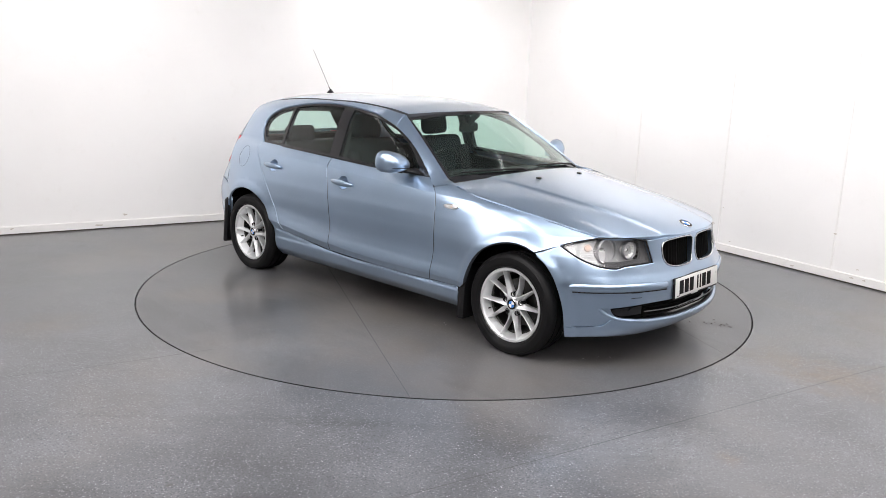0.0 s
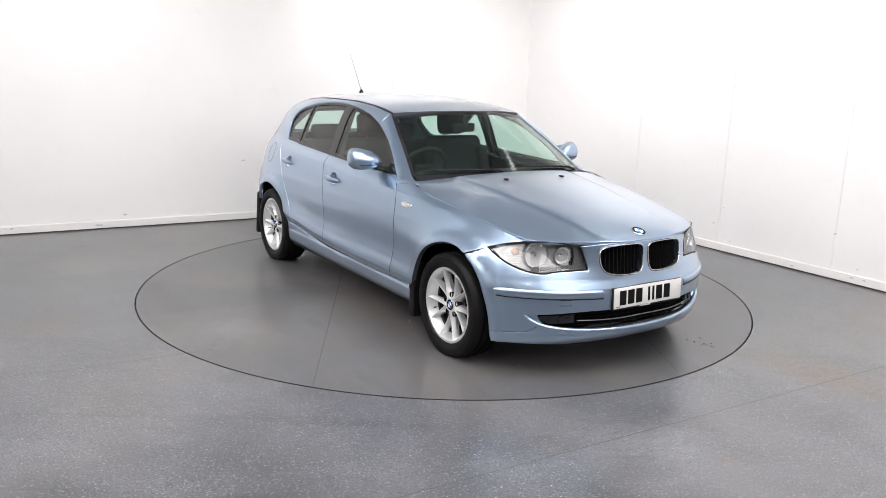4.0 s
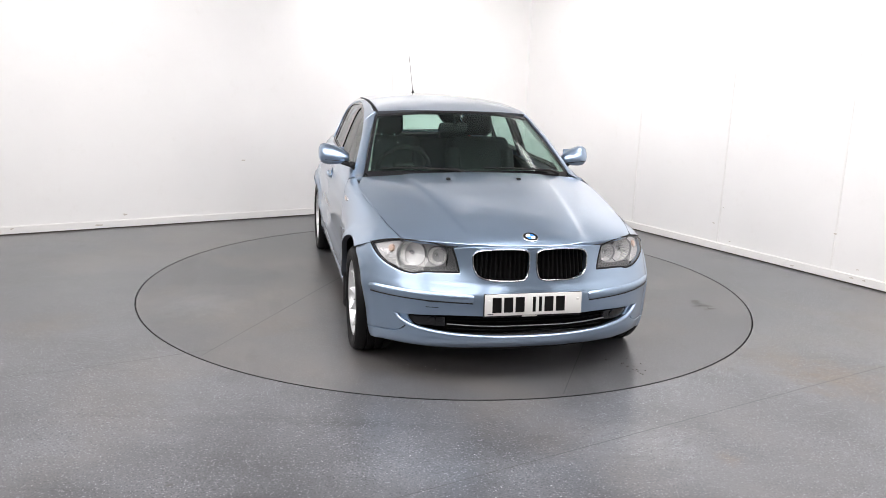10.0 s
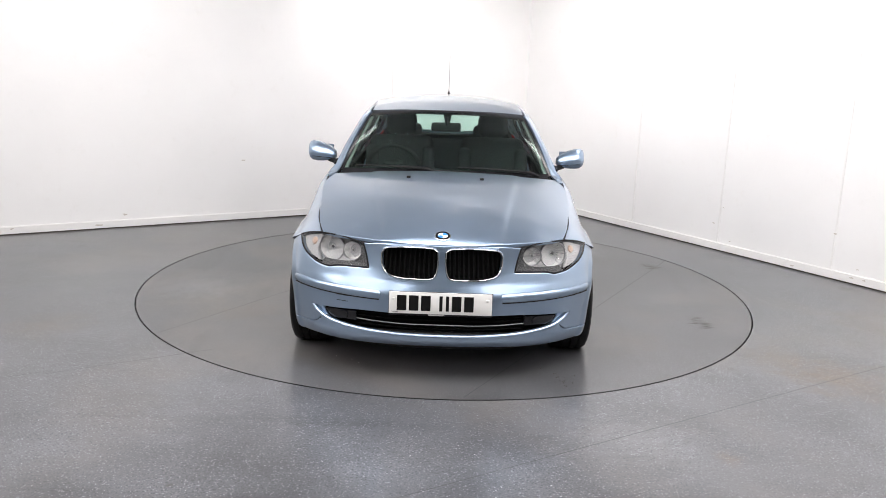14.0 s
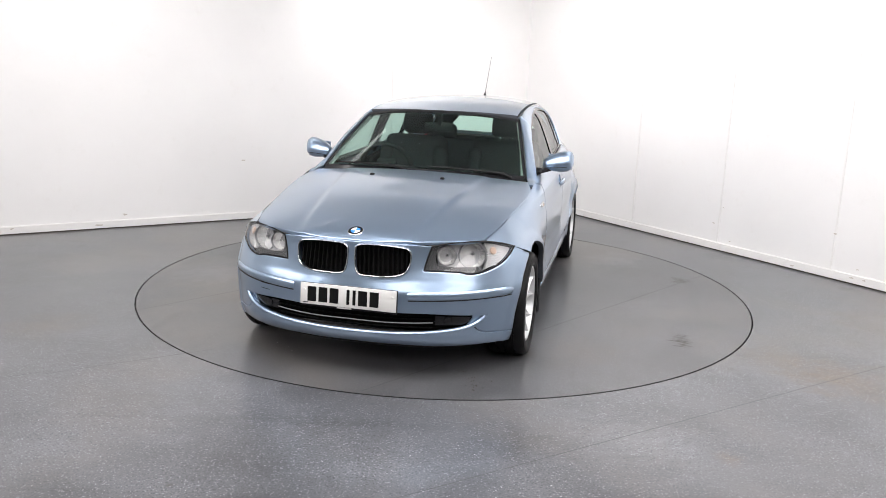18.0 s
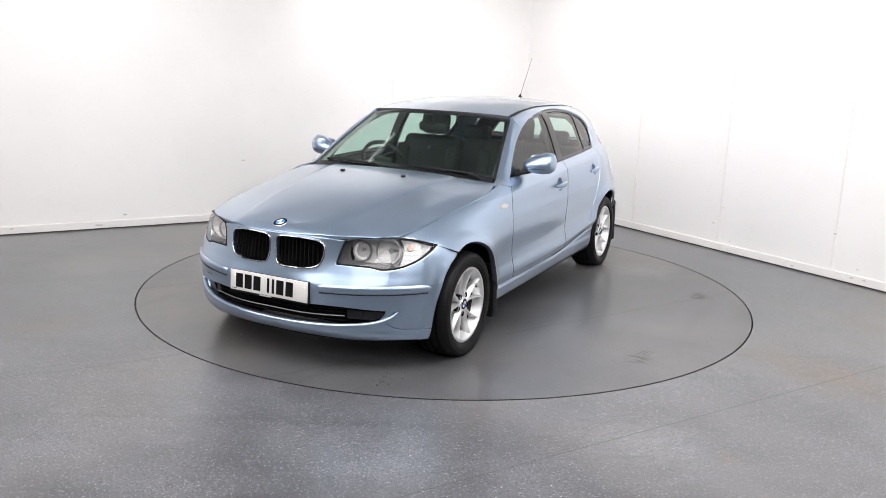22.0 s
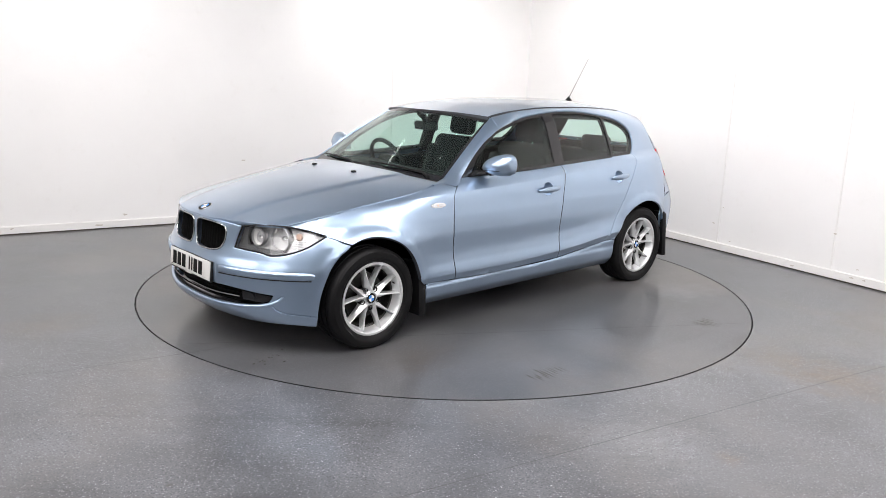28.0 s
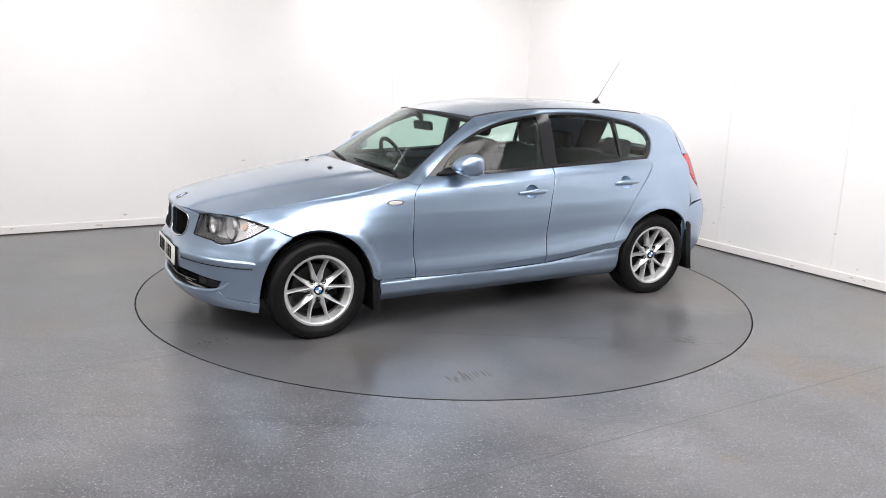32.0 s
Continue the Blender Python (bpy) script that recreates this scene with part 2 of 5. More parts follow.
def wall_box(name, p, along, length, z0, z1, inward, thick, mat, off=0.0):
    """A slab along a wall line; its room side lies off metres inside the line."""
    bm = bmesh.new()
    q = []
    for z in (z0, z1):
        for d, s in ((0, off), (length, off), (length, off - thick), (0, off - thick)):
            v = p + along * d + inward * s
            q.append(bm.verts.new((v.x, v.y, z)))
    for f in ((0, 1, 2, 3), (4, 5, 6, 7), (0, 1, 5, 4), (1, 2, 6, 5), (2, 3, 7, 6), (3, 0, 4, 7)):
        bm.faces.new([q[i] for i in f])
    bmesh.ops.recalc_face_normals(bm, faces=bm.faces[:])
    return bm


IN_L = Vector((0.515, -0.857, 0))
IN_R = Vector((-0.842, -0.539, 0))
FAR_L = CORNER + ALONG_L * LEN_L
FAR_R = CORNER + ALONG_R * LEN_R


def structure(ob, label, category):
    return tagged(ob, label, category, kind="structure")


wall_l = structure(put("wall_north", wall_box("w", CORNER - ALONG_L * 0.15, ALONG_L, LEN_L + 0.3, 0, HIGH, IN_L, 0.15, WALL), WALL),
                   "white painted boarded studio wall with faint vertical joints", "wall")
wall_r = structure(put("wall_east", wall_box("w", CORNER, ALONG_R, LEN_R, 0, HIGH, IN_R, 0.15, WALL), WALL),
                   "white painted boarded studio wall with vertical joints and small scuffs", "wall")
structure(put("wall_south", wall_box("w", FAR_R, ALONG_L, LEN_L, 0, HIGH, -IN_L, 0.15, DIM_WALL), DIM_WALL), "plain pale wall behind the camera", "wall")
structure(put("wall_west", wall_box("w", FAR_L, ALONG_R, LEN_R, 0, HIGH, -IN_R, 0.15, DIM_WALL), DIM_WALL), "plain pale wall closing the room", "wall")


def skirting(name, p, along, length, inward):
    bm = wall_box("s", p, along, length, 0.012, 0.074, inward, 0.02, SKIRT, 0.02)
    bm2 = wall_box("s", p, along, length, 0.074, 0.079, inward, 0.012, SKIRT, 0.013)
    me = bpy.data.meshes.new("t")
    bm2.to_mesh(me)
    bm.from_mesh(me)
    bm2.free()
    bpy.data.meshes.remove(me)
    ob = structure(put(name, bm, SKIRT), "low white painted skirting board, scuffed along its foot", "baseboard")
    gap = put("shadow_gap", wall_box("g", p, along, length, 0.0005, 0.012, inward, 0.01, GAP, 0.012), GAP)
    gap.parent = ob
    return ob


skirting("baseboard_north", CORNER + ALONG_L * 0.025, ALONG_L, LEN_L - 0.03, IN_L)
skirting("baseboard_east", CORNER + ALONG_R * 0.002, ALONG_R, LEN_R - 0.03, IN_R)

# cover strips over the wall joints
for wall, inward, spots in ((wall_l, IN_L, ((-0.651, 3.141),)), (wall_r, IN_R, ((1.975, 2.470), (2.572, 1.538), (3.195, 0.564)))):
    for sx, sy in spots:
        base = Vector((sx, sy, 0))
        along = ALONG_L if wall is wall_l else ALONG_R
        base = CORNER + along * (base - CORNER).dot(along)
        strip = put("joint_strip", wall_box("j", base - along * 0.006, along, 0.012, 0.081, HIGH - 0.01, inward, 0.010, SKIRT, 0.006), SKIRT)
        strip.parent = wall


def wall_mark(wall, along, inward, d, z, size, off, seed):
    """A small chipped or scuffed spot on a wall or its skirting."""
    rnd = random.Random(seed)
    bm = bmesh.new()
    base = CORNER + along * d + inward * off
    n = 9
    vs = []
    for k in range(n):
        a = 2 * math.pi * k / n
        r = size * rnd.uniform(0.35, 1.0)
        p = base + along * (1.5 * r * math.cos(a))
        vs.append(bm.verts.new((p.x, p.y, z + 0.55 * r * math.sin(a))))
    bm.faces.new(vs)
    ob = put("scuff_mark", bm, MARK)
    ob.parent = wall


for k, (wall, d, z, size, off) in enumerate((
        (wall_l, 3.544, 0.617, 0.018, 0.001), (wall_l, 4.715, 0.126, 0.022, 0.001), (wall_l, 4.952, 0.042, 0.026, 0.0206), (wall_l, 5.687, 0.057, 0.020, 0.0206),
        (wall_r, 3.068, 0.414, 0.012, 0.001), (wall_r, 2.972, 0.251, 0.012, 0.001), (wall_r, 4.191, 0.379, 0.016, 0.0075), (wall_r, 3.179, 0.111, 0.014, 0.001),
        (wall_r, 3.851, 0.035, 0.020, 0.0206), (wall_r, 4.418, 0.126, 0.014, 0.001), (wall_r, 4.391, 0.054, 0.016, 0.0206), (wall_r, 4.494, 0.055, 0.014, 0.0206))):
    wall_mark(wall, ALONG_L if wall is wall_l else ALONG_R, IN_L if wall is wall_l else IN_R, d, z, size, off, k)

# floor round the turntable, one sheet with a round opening
PLAN = [CORNER, FAR_L, FAR_L + ALONG_R * LEN_R, FAR_R]
RADIUS = 2.204
bm = bmesh.new()
inner = [bm.verts.new(((RADIUS + 0.004) * math.cos(a), (RADIUS + 0.004) * math.sin(a), 0)) for a in (2 * math.pi * k / 180 for k in range(180))]
deep = [bm.verts.new((v.co.x, v.co.y, -0.05)) for v in inner]


def to_plan_edge(a):
    d = Vector((math.cos(a), math.sin(a), 0))
    best = 1e9
    for i in range(4):
        p, q = PLAN[i], PLAN[(i + 1) % 4]
        e = q - p
        den = d.x * e.y - d.y * e.x
        if abs(den) < 1e-9:
            continue
        s = (p.x * e.y - p.y * e.x) / den
        u = (p.x * d.y - p.y * d.x) / den
        if s > 0 and -1e-6 <= u <= 1 + 1e-6:
            best = min(best, s)
    return d * best


outer = [bm.verts.new(to_plan_edge(2 * math.pi * k / 180) * 1.03) for k in range(180)]
for k in range(180):
    j = (k + 1) % 180
    bm.faces.new((inner[k], outer[k], outer[j], inner[j]))
    bm.faces.new((inner[k], inner[j], deep[j], deep[k]))
bmesh.ops.recalc_face_normals(bm, faces=bm.faces[:])
floor = structure(put("floor", bm, FLOOR), "grey speckled vinyl floor with scuffs and brown stains", "floor")
pit = structure(put("turntable_pit", lathe([(0.0, -0.06), (RADIUS + 0.05, -0.06), (RADIUS + 0.05, -0.05), (0.0, -0.05)], Matrix.Identity(4), 96), JOINT),
                "dark gap under the rim of the turntable", "floor")


def floor_seam(p, d, length, mat, z=0.0006, w=0.0022):
    bm = bmesh.new()
    d = Vector(d).normalized()
    s = Vector((-d.y, d.x, 0)) * w
    p = Vector((*p, z))
    n = 24
    rows = [(p + d * (length * i / n) - s, p + d * (length * i / n) + s) for i in range(n + 1)]
    vs = [(bm.verts.new(a), bm.verts.new(b)) for a, b in rows]
    for a, b in zip(vs, vs[1:]):
        bm.faces.new((a[0], b[0], b[1], a[1]))
    return bm


# the outer ends stop short of the turntable
for p, d, length in (((-2.0, -1.99), ALONG_L, 4.0), ((-1.30, -1.61), ALONG_L, 0.85), ((3.3, -1.06), ALONG_L, 6.2)):
    s = put("weld_seam", floor_seam(p, d, length, SEAM), SEAM)
    s.parent = floor

# the turntable, which carries the car round
bm = lathe([(0.0, -0.02), (RADIUS - 0.004, -0.02), (RADIUS - 0.004, -0.001), (RADIUS - 0.006, 0.0), (0.0, 0.0)], Matrix.Identity(4), 180)
turntable = structure(put("turntable", bm, DISC), "round grey vinyl turntable flush with the floor", "turntable")
rim = put("rim_band", lathe([(RADIUS - 0.0065, -0.01), (RADIUS - 0.004, -0.01), (RADIUS - 0.004, 0.0012), (RADIUS - 0.0065, 0.0012)], Matrix.Identity(4), 180), JOINT)
rim.parent = turntable
D_DIR = (-0.866, 0.5, 0)
for p, length in (((1.385, -1.715), 3.9), ((2.165, 0.115), 3.66)):
    s = put("weld_seam", floor_seam(p, D_DIR, length, SEAM), SEAM)
    s.parent = turntable


def scuffs(cx, cy, turn, n, gap, length, seed):
    """A patch of parallel tyre scuffs, thin at both ends."""
    rnd = random.Random(seed)
    bm = bmesh.new()
    c, s = math.cos(turn), math.sin(turn)
    for i in range(n):
        o = (i - n / 2) * gap + rnd.uniform(-0.3, 0.3) * gap
        l = length * rnd.uniform(0.55, 1.0) * (1 - 0.45 * abs(2 * i / (n - 1) - 1))
        w = gap * rnd.uniform(0.12, 0.30)
        k = rnd.uniform(-0.2, 0.2) * length
        q = [(-0.5, 0.0), (-0.25, -0.8), (0.15, -1.0), (0.5, -0.1), (0.5, 0.1), (0.1, 0.9), (-0.3, 1.0)]
        bm.faces.new([bm.verts.new((cx + (u * l + k) * c - (o + v * w) * s, cy + (u * l + k) * s + (o + v * w) * c, 0.0008)) for u, v in q])
    return bm


for cx, cy, turn, n, gap, length, seed in ((0.785, 1.728, 1.47, 11, 0.022, 0.17, 1), (-0.765, 1.765, 1.73, 9, 0.020, 0.19, 2)):
    s = put("scuff_marks", scuffs(cx, cy, turn, n, gap, length, seed), SCUFF)
    s.parent = turntable


def flakes(spots, size, mat, seed):
    """Torn crumbs of rubber or grit that lie on the turntable."""
    rnd = random.Random(seed)
    for x, y in spots:
        r = size * rnd.uniform(0.5, 1.2)
        bm = bmesh.new()
        foot = [(x + r * rnd.uniform(0.4, 1.0) * math.cos(a), y + 0.6 * r * rnd.uniform(0.4, 1.0) * math.sin(a)) for a in (2 * math.pi * k / 6 for k in range(6))]
        ring_grid([[(u, v, 0.0006) for u, v in foot], [(x + 0.7 * (u - x), y + 0.7 * (v - y), 0.0006 + 0.25 * r) for u, v in foot]], bm=bm)
        part("crumb", bm, mat, turntable, smooth=False)


rnd = random.Random(7)
flakes([(1.88 + rnd.gauss(0, 0.085), 0.63 + rnd.gauss(0, 0.05)) for k in range(18)], 0.009, SCUFF, 8)
flakes(((1.742, -0.456), (1.647, -0.591), (0.675, -0.715), (0.667, -0.795), (0.772, -0.760), (0.657, -0.516), (0.71, -0.74), (1.69, -0.50)), 0.007, LAMP_FRAME, 9)

# ceiling and the lamps added under it
ceil = structure(put("ceiling", wall_box("c", FAR_L, ALONG_R, LEN_R, HIGH, HIGH + 0.12, IN_R, LEN_L, CEIL), CEIL), "plain pale ceiling", "ceiling")


def flood(eye, aim, size, watts, spread):
    """An added flood lamp, out of view, that hangs on a pole from the ceiling."""
    lamp = tagged(new("flood_lamp"), "added white flood lamp hanging from the ceiling, out of view, switched on", "studio lamp", "flood lamps")
    lamp.matrix_basis = look(eye, aim)
    bm = bmesh.new()
    w, h = size
    ring_grid([[(x, y, 0.03) for x, y in ((-w, -h), (w, -h), (w, h), (-w, h))], [(x, y, 0.0) for x, y in ((-w, -h), (w, -h), (w, h), (-w, h))],
               [(x, y, 0.2) for x, y in ((-0.05, -0.04), (0.05, -0.04), (0.05, 0.04), (-0.05, 0.04))]], bm=bm)
    part("shell", bm, LAMP_FRAME, lamp, "white metal shell", smooth=False)
    part("diffuser", box((-w + 0.008, -h + 0.008, -0.012), (w - 0.008, h - 0.008, -0.004)), LAMP_GLOW, lamp, "glowing white front", smooth=False)
    up = lamp.matrix_basis.to_3x3().inverted() @ Vector((0, 0, 1))
    top = Vector((0, 0, 0.2))
    part("pole", tube([top, top + up * (HIGH - (lamp.matrix_basis @ top).z - 0.002)], 0.016), LAMP_FRAME, lamp)
    if watts > 0:
        beam = bpy.data.lights.new("beam", "AREA")
        beam.shape, beam.size, beam.size_y, beam.spread = "RECTANGLE", 2 * w - 0.03, 2 * h - 0.03, radians(spread)
        beam.energy, beam.color = watts, LIGHT_TINT
        ob = new("beam", beam)
        ob.parent, ob.location = lamp, (0, 0, -0.02)
    return lamp


# unseen row above the nose, its place and size chosen to suit the highlights
for x, share in ((-4.0, 0.48), (-1.9, 1.02), (0.2, 1.12), (2.3, 1.1)):
    flood((x, -2.55, 2.66), (x * 0.7 + 0.2, -1.9, 0.3), (1.045, 0.95), FRONT_WATTS * share, 160)
# weak fill row added near the camera, above its view
for x in (-3.4, -0.6, 2.2):
    flood((x, -5.3, 2.70), (x * 0.5 + 0.3, -1.6, 0.3), (1.1, 0.7), FRONT_WATTS * 0.12, 130)

# added washers, out of view, that face the walls and brighten them
for x, y, along, share in ((-4.9, -1.3, ALONG_L, 0.5), (-3.3, -0.5, ALONG_L, 0.40), (-1.9, 0.3, ALONG_L, 0.82), (-0.35, 1.75, ALONG_L, 0.6),
                           (0.95, 1.35, ALONG_R, 1.15), (1.75, -0.05, ALONG_R, 1.15), (2.6, -1.9, ALONG_R, 0.76), (3.75, -3.3, ALONG_R, 0.9), (4.8, -4.9, ALONG_R, 0.8)):
    inward = IN_L if along is ALONG_L else IN_R
    spot = Vector((x, y, 2.72))
    aim = Vector((CORNER.x, CORNER.y, 0.9)) if y > 1 else spot - inward * 1.6 + Vector((0, 0, -1.75))
    flood(spot, aim, (0.8, 0.28), WASH_WATTS * share, 165)


def downlight(x, y):
    """A small round spot in the ceiling."""
    lamp = tagged(new("downlight"), "small round ceiling downlight, switched on", "downlight", "ceiling downlights")
    lamp.location = (x, y, HIGH)
    part("bezel_ring", lathe([(0.018, -0.012), (0.035, -0.012), (0.038, 0.0), (0.018, 0.0)], Matrix.Identity(4), 28), LAMP_FRAME, lamp)
    part("bulb", lathe([(0.0, -0.006), (0.014, -0.006), (0.014, -0.001), (0.0, -0.001)], Matrix.Identity(4), 24), SPOT_GLOW, lamp)
    return lamp


for spot in ((-0.99, 0.20), (-0.68, 0.02)):
    downlight(*spot)


# ---- shape of the car body: smooth charts (metres, x forward from the front axle, y to its left) ----
def spline(xs, ys):
    """A smooth curve through the knots that does not overshoot."""
    n = len(xs)
    h = [xs[i + 1] - xs[i] for i in range(n - 1)]
    d = [(ys[i + 1] - ys[i]) / h[i] for i in range(n - 1)]
    m = [d[0]] + [0.0] * (n - 2) + [d[-1]]
    for i in range(1, n - 1):
        if d[i - 1] * d[i] > 0:
            a, b = 2 * h[i] + h[i - 1], h[i] + 2 * h[i - 1]
            m[i] = (a + b) / (a / d[i - 1] + b / d[i])

    def at(x):
        x = min(max(x, xs[0]), xs[-1])
        i = 0
        while i < n - 2 and x > xs[i + 1]:
            i += 1
        s = (x - xs[i]) / h[i]
        return (ys[i] * (1 + 2 * s) * (1 - s) ** 2 + m[i] * h[i] * s * (1 - s) ** 2
                + ys[i + 1] * s * s * (3 - 2 * s) + m[i + 1] * h[i] * s * s * (s - 1))
    return at


SX = (-3.35, -3.0, -2.66, -2.2, -1.65, -1.0, -0.65, -0.3, 0.0, 0.2, 0.42)
SIDE_Y = [spline(SX, ys) for ys in (
    (0.60, 0.74, 0.785, 0.772, 0.770, 0.775, 0.775, 0.780, 0.80, 0.80, 0.70),
    (0.62, 0.77, 0.82, 0.828, 0.832, 0.838, 0.842, 0.840, 0.84, 0.82, 0.72),
    (0.63, 0.78, 0.835, 0.836, 0.840, 0.846, 0.850, 0.846, 0.85, 0.825, 0.73),
    (0.64, 0.785, 0.845, 0.832, 0.835, 0.841, 0.845, 0.848, 0.853, 0.826, 0.73),
    (0.65, 0.795, 0.855, 0.838, 0.842, 0.847, 0.851, 0.856, 0.86, 0.84, 0.74),
    (0.66, 0.805, 0.868, 0.848, 0.849, 0.853, 0.857, 0.864, 0.868, 0.845, 0.74),
    (0.63, 0.765, 0.815, 0.820, 0.818, 0.822, 0.822, 0.818, 0.80, 0.78, 0.70),
    (0.52, 0.65, 0.70, 0.735, 0.752, 0.757, 0.742, 0.748, 0.715, 0.693, 0.64))]
SIDE_Z5 = spline(SX, (0.78, 0.78, 0.78, 0.79, 0.785, 0.775, 0.765, 0.745, 0.715, 0.70, 0.69))
SIDE_Z6 = spline(SX, (1.0, 1.0, 0.995, 0.975, 0.957, 0.938, 0.925, 0.853, 0.807, 0.774, 0.730))


def eased(fn):
    """Evens a chart's line out along the flanks, away from the ends."""
    def at(x):
        w = 0.09 * min(max((0.14 - x) / 0.25, 0.0), 1.0) * min(max((x + 3.0) / 0.3, 0.0), 1.0)
        return (fn(x - 2 * w) + 2 * fn(x - w) + 3 * fn(x) + 2 * fn(x + w) + fn(x + 2 * w)) / 9
    return at


SIDE_Y = [eased(c) for c in SIDE_Y]
ROOF_EDGE = spline((-3.1, -2.66, -2.2, -1.8, -1.2, -0.65), (0.435, 0.485, 0.515, 0.53, 0.54, 0.54))
ROOF_Z = spline((-3.15, -3.0, -2.68, -2.2, -1.8, -1.4, -1.04), (1.275, 1.312, 1.364, 1.392, 1.394, 1.370, 1.308))


LIP = 0.047
SHOULDER = spline((-2.9, -2.52, -1.65, -1.51, -0.63, -0.19, 0.05), (0.935, 0.925, 0.899, 0.888, 0.849, 0.823, 0.790))
SHOULDER_SHARE = spline((-2.95, -2.6, -1.9, -1.5, -0.6, -0.25, 0.0), (0.0, 0.45, 0.8, 1.0, 1.0, 0.55, 0.0))
SILL_EDGE = spline((-2.45, -2.19, -1.65, -1.12, -0.65, -0.35), (0.455, 0.421, 0.370, 0.351, 0.354, 0.356))
FLANK_SHARE = spline((-2.8, -2.6, -2.38, -0.7, -0.45, -0.25), (0.0, 0.25, 1.0, 1.0, 0.8, 0.0))


def lip_share(d):
    """The flat lip round a wheel arch, with a firm outer edge."""
    u = min(max((LIP + 0.004 - d) / 0.008, 0.0), 1.0)
    return u * u * (3 - 2 * u)


RISE = spline((0.0, 0.25, 0.5, 0.8, 1.0), (0.0, 0.001, 0.0055, 0.0135, 0.0185))
BELT = spline((0.0, 0.35, 1.0), (0.0185, 0.0130, 0.0))
HOLLOW = spline((0.0, 0.10, 0.22, 0.42, 0.72, 1.0), (0.010, 0.002, -0.0085, -0.0165, -0.0115, 0.0))


def sculpted(x, z, z6):
    """The shoulder crease, the hollow in the doors and the edge above the sill."""
    if z > z6 or x > 0.05 or x < -2.95:
        return 0.0
    top = min(SHOULDER(x), z6 - 0.02)
    e = SILL_EDGE(x)
    rise = BELT((z - top) / (z6 - top)) if z > top else RISE((z - 0.64) / (top - 0.64))
    hollow = HOLLOW((z - e) / (0.72 - e)) if z > e else 0.010 - 0.017 * min(1.0, (e - z) / 0.055)
    ledge = 0.006 * min(max((e - 0.050 - z) / 0.010, 0.0), 1.0) if z < 0.40 and -2.40 < x < -0.3 else 0.0
    return SHOULDER_SHARE(x) * rise + FLANK_SHARE(x) * hollow + ledge


def side_y(x, z):
    z6 = SIDE_Z6(x)
    y6 = SIDE_Y[7](x)
    if z > z6:
        if x > -0.66:
            return y6 - 0.9 * (z - z6)
        s = (z - z6) / (ROOF_Z(x) - 0.046 - z6)
        return y6 - (y6 - ROOF_EDGE(x)) * (0.70 * s + 0.30 * s ** 8)
    flare = 0.0
    for cx, r in ((0.0, 0.356), (-2.66, 0.345)):
        d = math.hypot(x - cx, z - 0.30) - r
        low = min(max((z - 0.44) / 0.12, 0.0), 1.0) if cx < -1 and x > cx else 1.0
        flare += 0.004 * math.exp(-(max(d, 0.0) / 0.10) ** 2) + 0.0095 * low * lip_share(d)
    zs = (0.17, 0.24, 0.30, 0.325, 0.385, 0.58, SIDE_Z5(x), z6 - 0.034, z6)
    ys = [c(x) for c in SIDE_Y]
    k = min(max((0.25 - x) / 0.3, 0.0), 1.0)
    step = 0.034 / (z6 - zs[6])
    ys.insert(7, y6 + (ys[6] - y6) * (step + 0.20 * k * (1 - step)))
    return flare + sculpted(x, z, z6) + spline(zs, ys)(z)


BON_Z = spline((-0.62, -0.45, -0.3, 0.0, 0.2, 0.4, 0.52, 0.60, 0.651), (0.968, 0.955, 0.938, 0.892, 0.856, 0.814, 0.782, 0.755, 0.723))
BON_D = spline((-0.62, -0.3, 0.0, 0.2, 0.42, 0.65), (0.043, 0.078, 0.078, 0.075, 0.071, 0.075))
BON_W = spline((-0.62, -0.3, 0.0, 0.2, 0.42, 0.66), (0.72, 0.752, 0.718, 0.693, 0.641, 0.60))


def smoothed(fn, w):
    return lambda x: sum(fn(x + w * k) for k in (-2, -1, 0, 1, 2)) / 5


BON_D, BON_W = smoothed(BON_D, 0.07), smoothed(BON_W, 0.05)


def roof_z(x, y):
    return ROOF_Z(x) - 0.048 * (abs(y) / (ROOF_EDGE(x) + 0.004)) ** 2.4


def ridge_y(x):
    return 0.30 + 0.16 * min(max((0.6 - x) / 1.1, 0.0), 1.0)


def bonnet_z(x, y):
    ridge = 0.0068 / (1 + math.exp((abs(y) - ridge_y(x)) / 0.0085))
    return BON_Z(x) - BON_D(x) * (abs(y) / BON_W(x)) ** 2.2 + ridge - 0.007


FT = (-20, 0, 20, 33, 45, 57, 67, 81, 90)
FRONT_ZS = (0.15, 0.19, 0.25, 0.36, 0.46, 0.54, 0.62, 0.70, 0.76)
FRONT_R = [spline(FT, rs) for rs in (
    (0.605, 0.570, 0.605, 0.650, 0.705, 0.765, 0.815, 0.840, 0.84),
    (0.668, 0.638, 0.668, 0.710, 0.762, 0.812, 0.845, 0.853, 0.85),
    (0.712, 0.680, 0.712, 0.747, 0.792, 0.834, 0.857, 0.860, 0.855),
    (0.720, 0.680, 0.720, 0.752, 0.797, 0.838, 0.864, 0.864, 0.86),
    (0.722, 0.675, 0.722, 0.757, 0.800, 0.842, 0.870, 0.868, 0.865),
    (0.695, 0.662, 0.695, 0.724, 0.770, 0.822, 0.856, 0.862, 0.86),
    (0.680, 0.648, 0.680, 0.700, 0.742, 0.795, 0.836, 0.853, 0.855),
    (0.668, 0.643, 0.668, 0.690, 0.722, 0.770, 0.806, 0.822, 0.83),
    (0.664, 0.640, 0.664, 0.686, 0.718, 0.762, 0.79, 0.81, 0.82))]


ARCH_A = spline((0.178, 0.34, 0.48, 0.565, 0.628, 0.70), (0.882, 0.898, 0.938, 0.992, 1.054, 1.14))


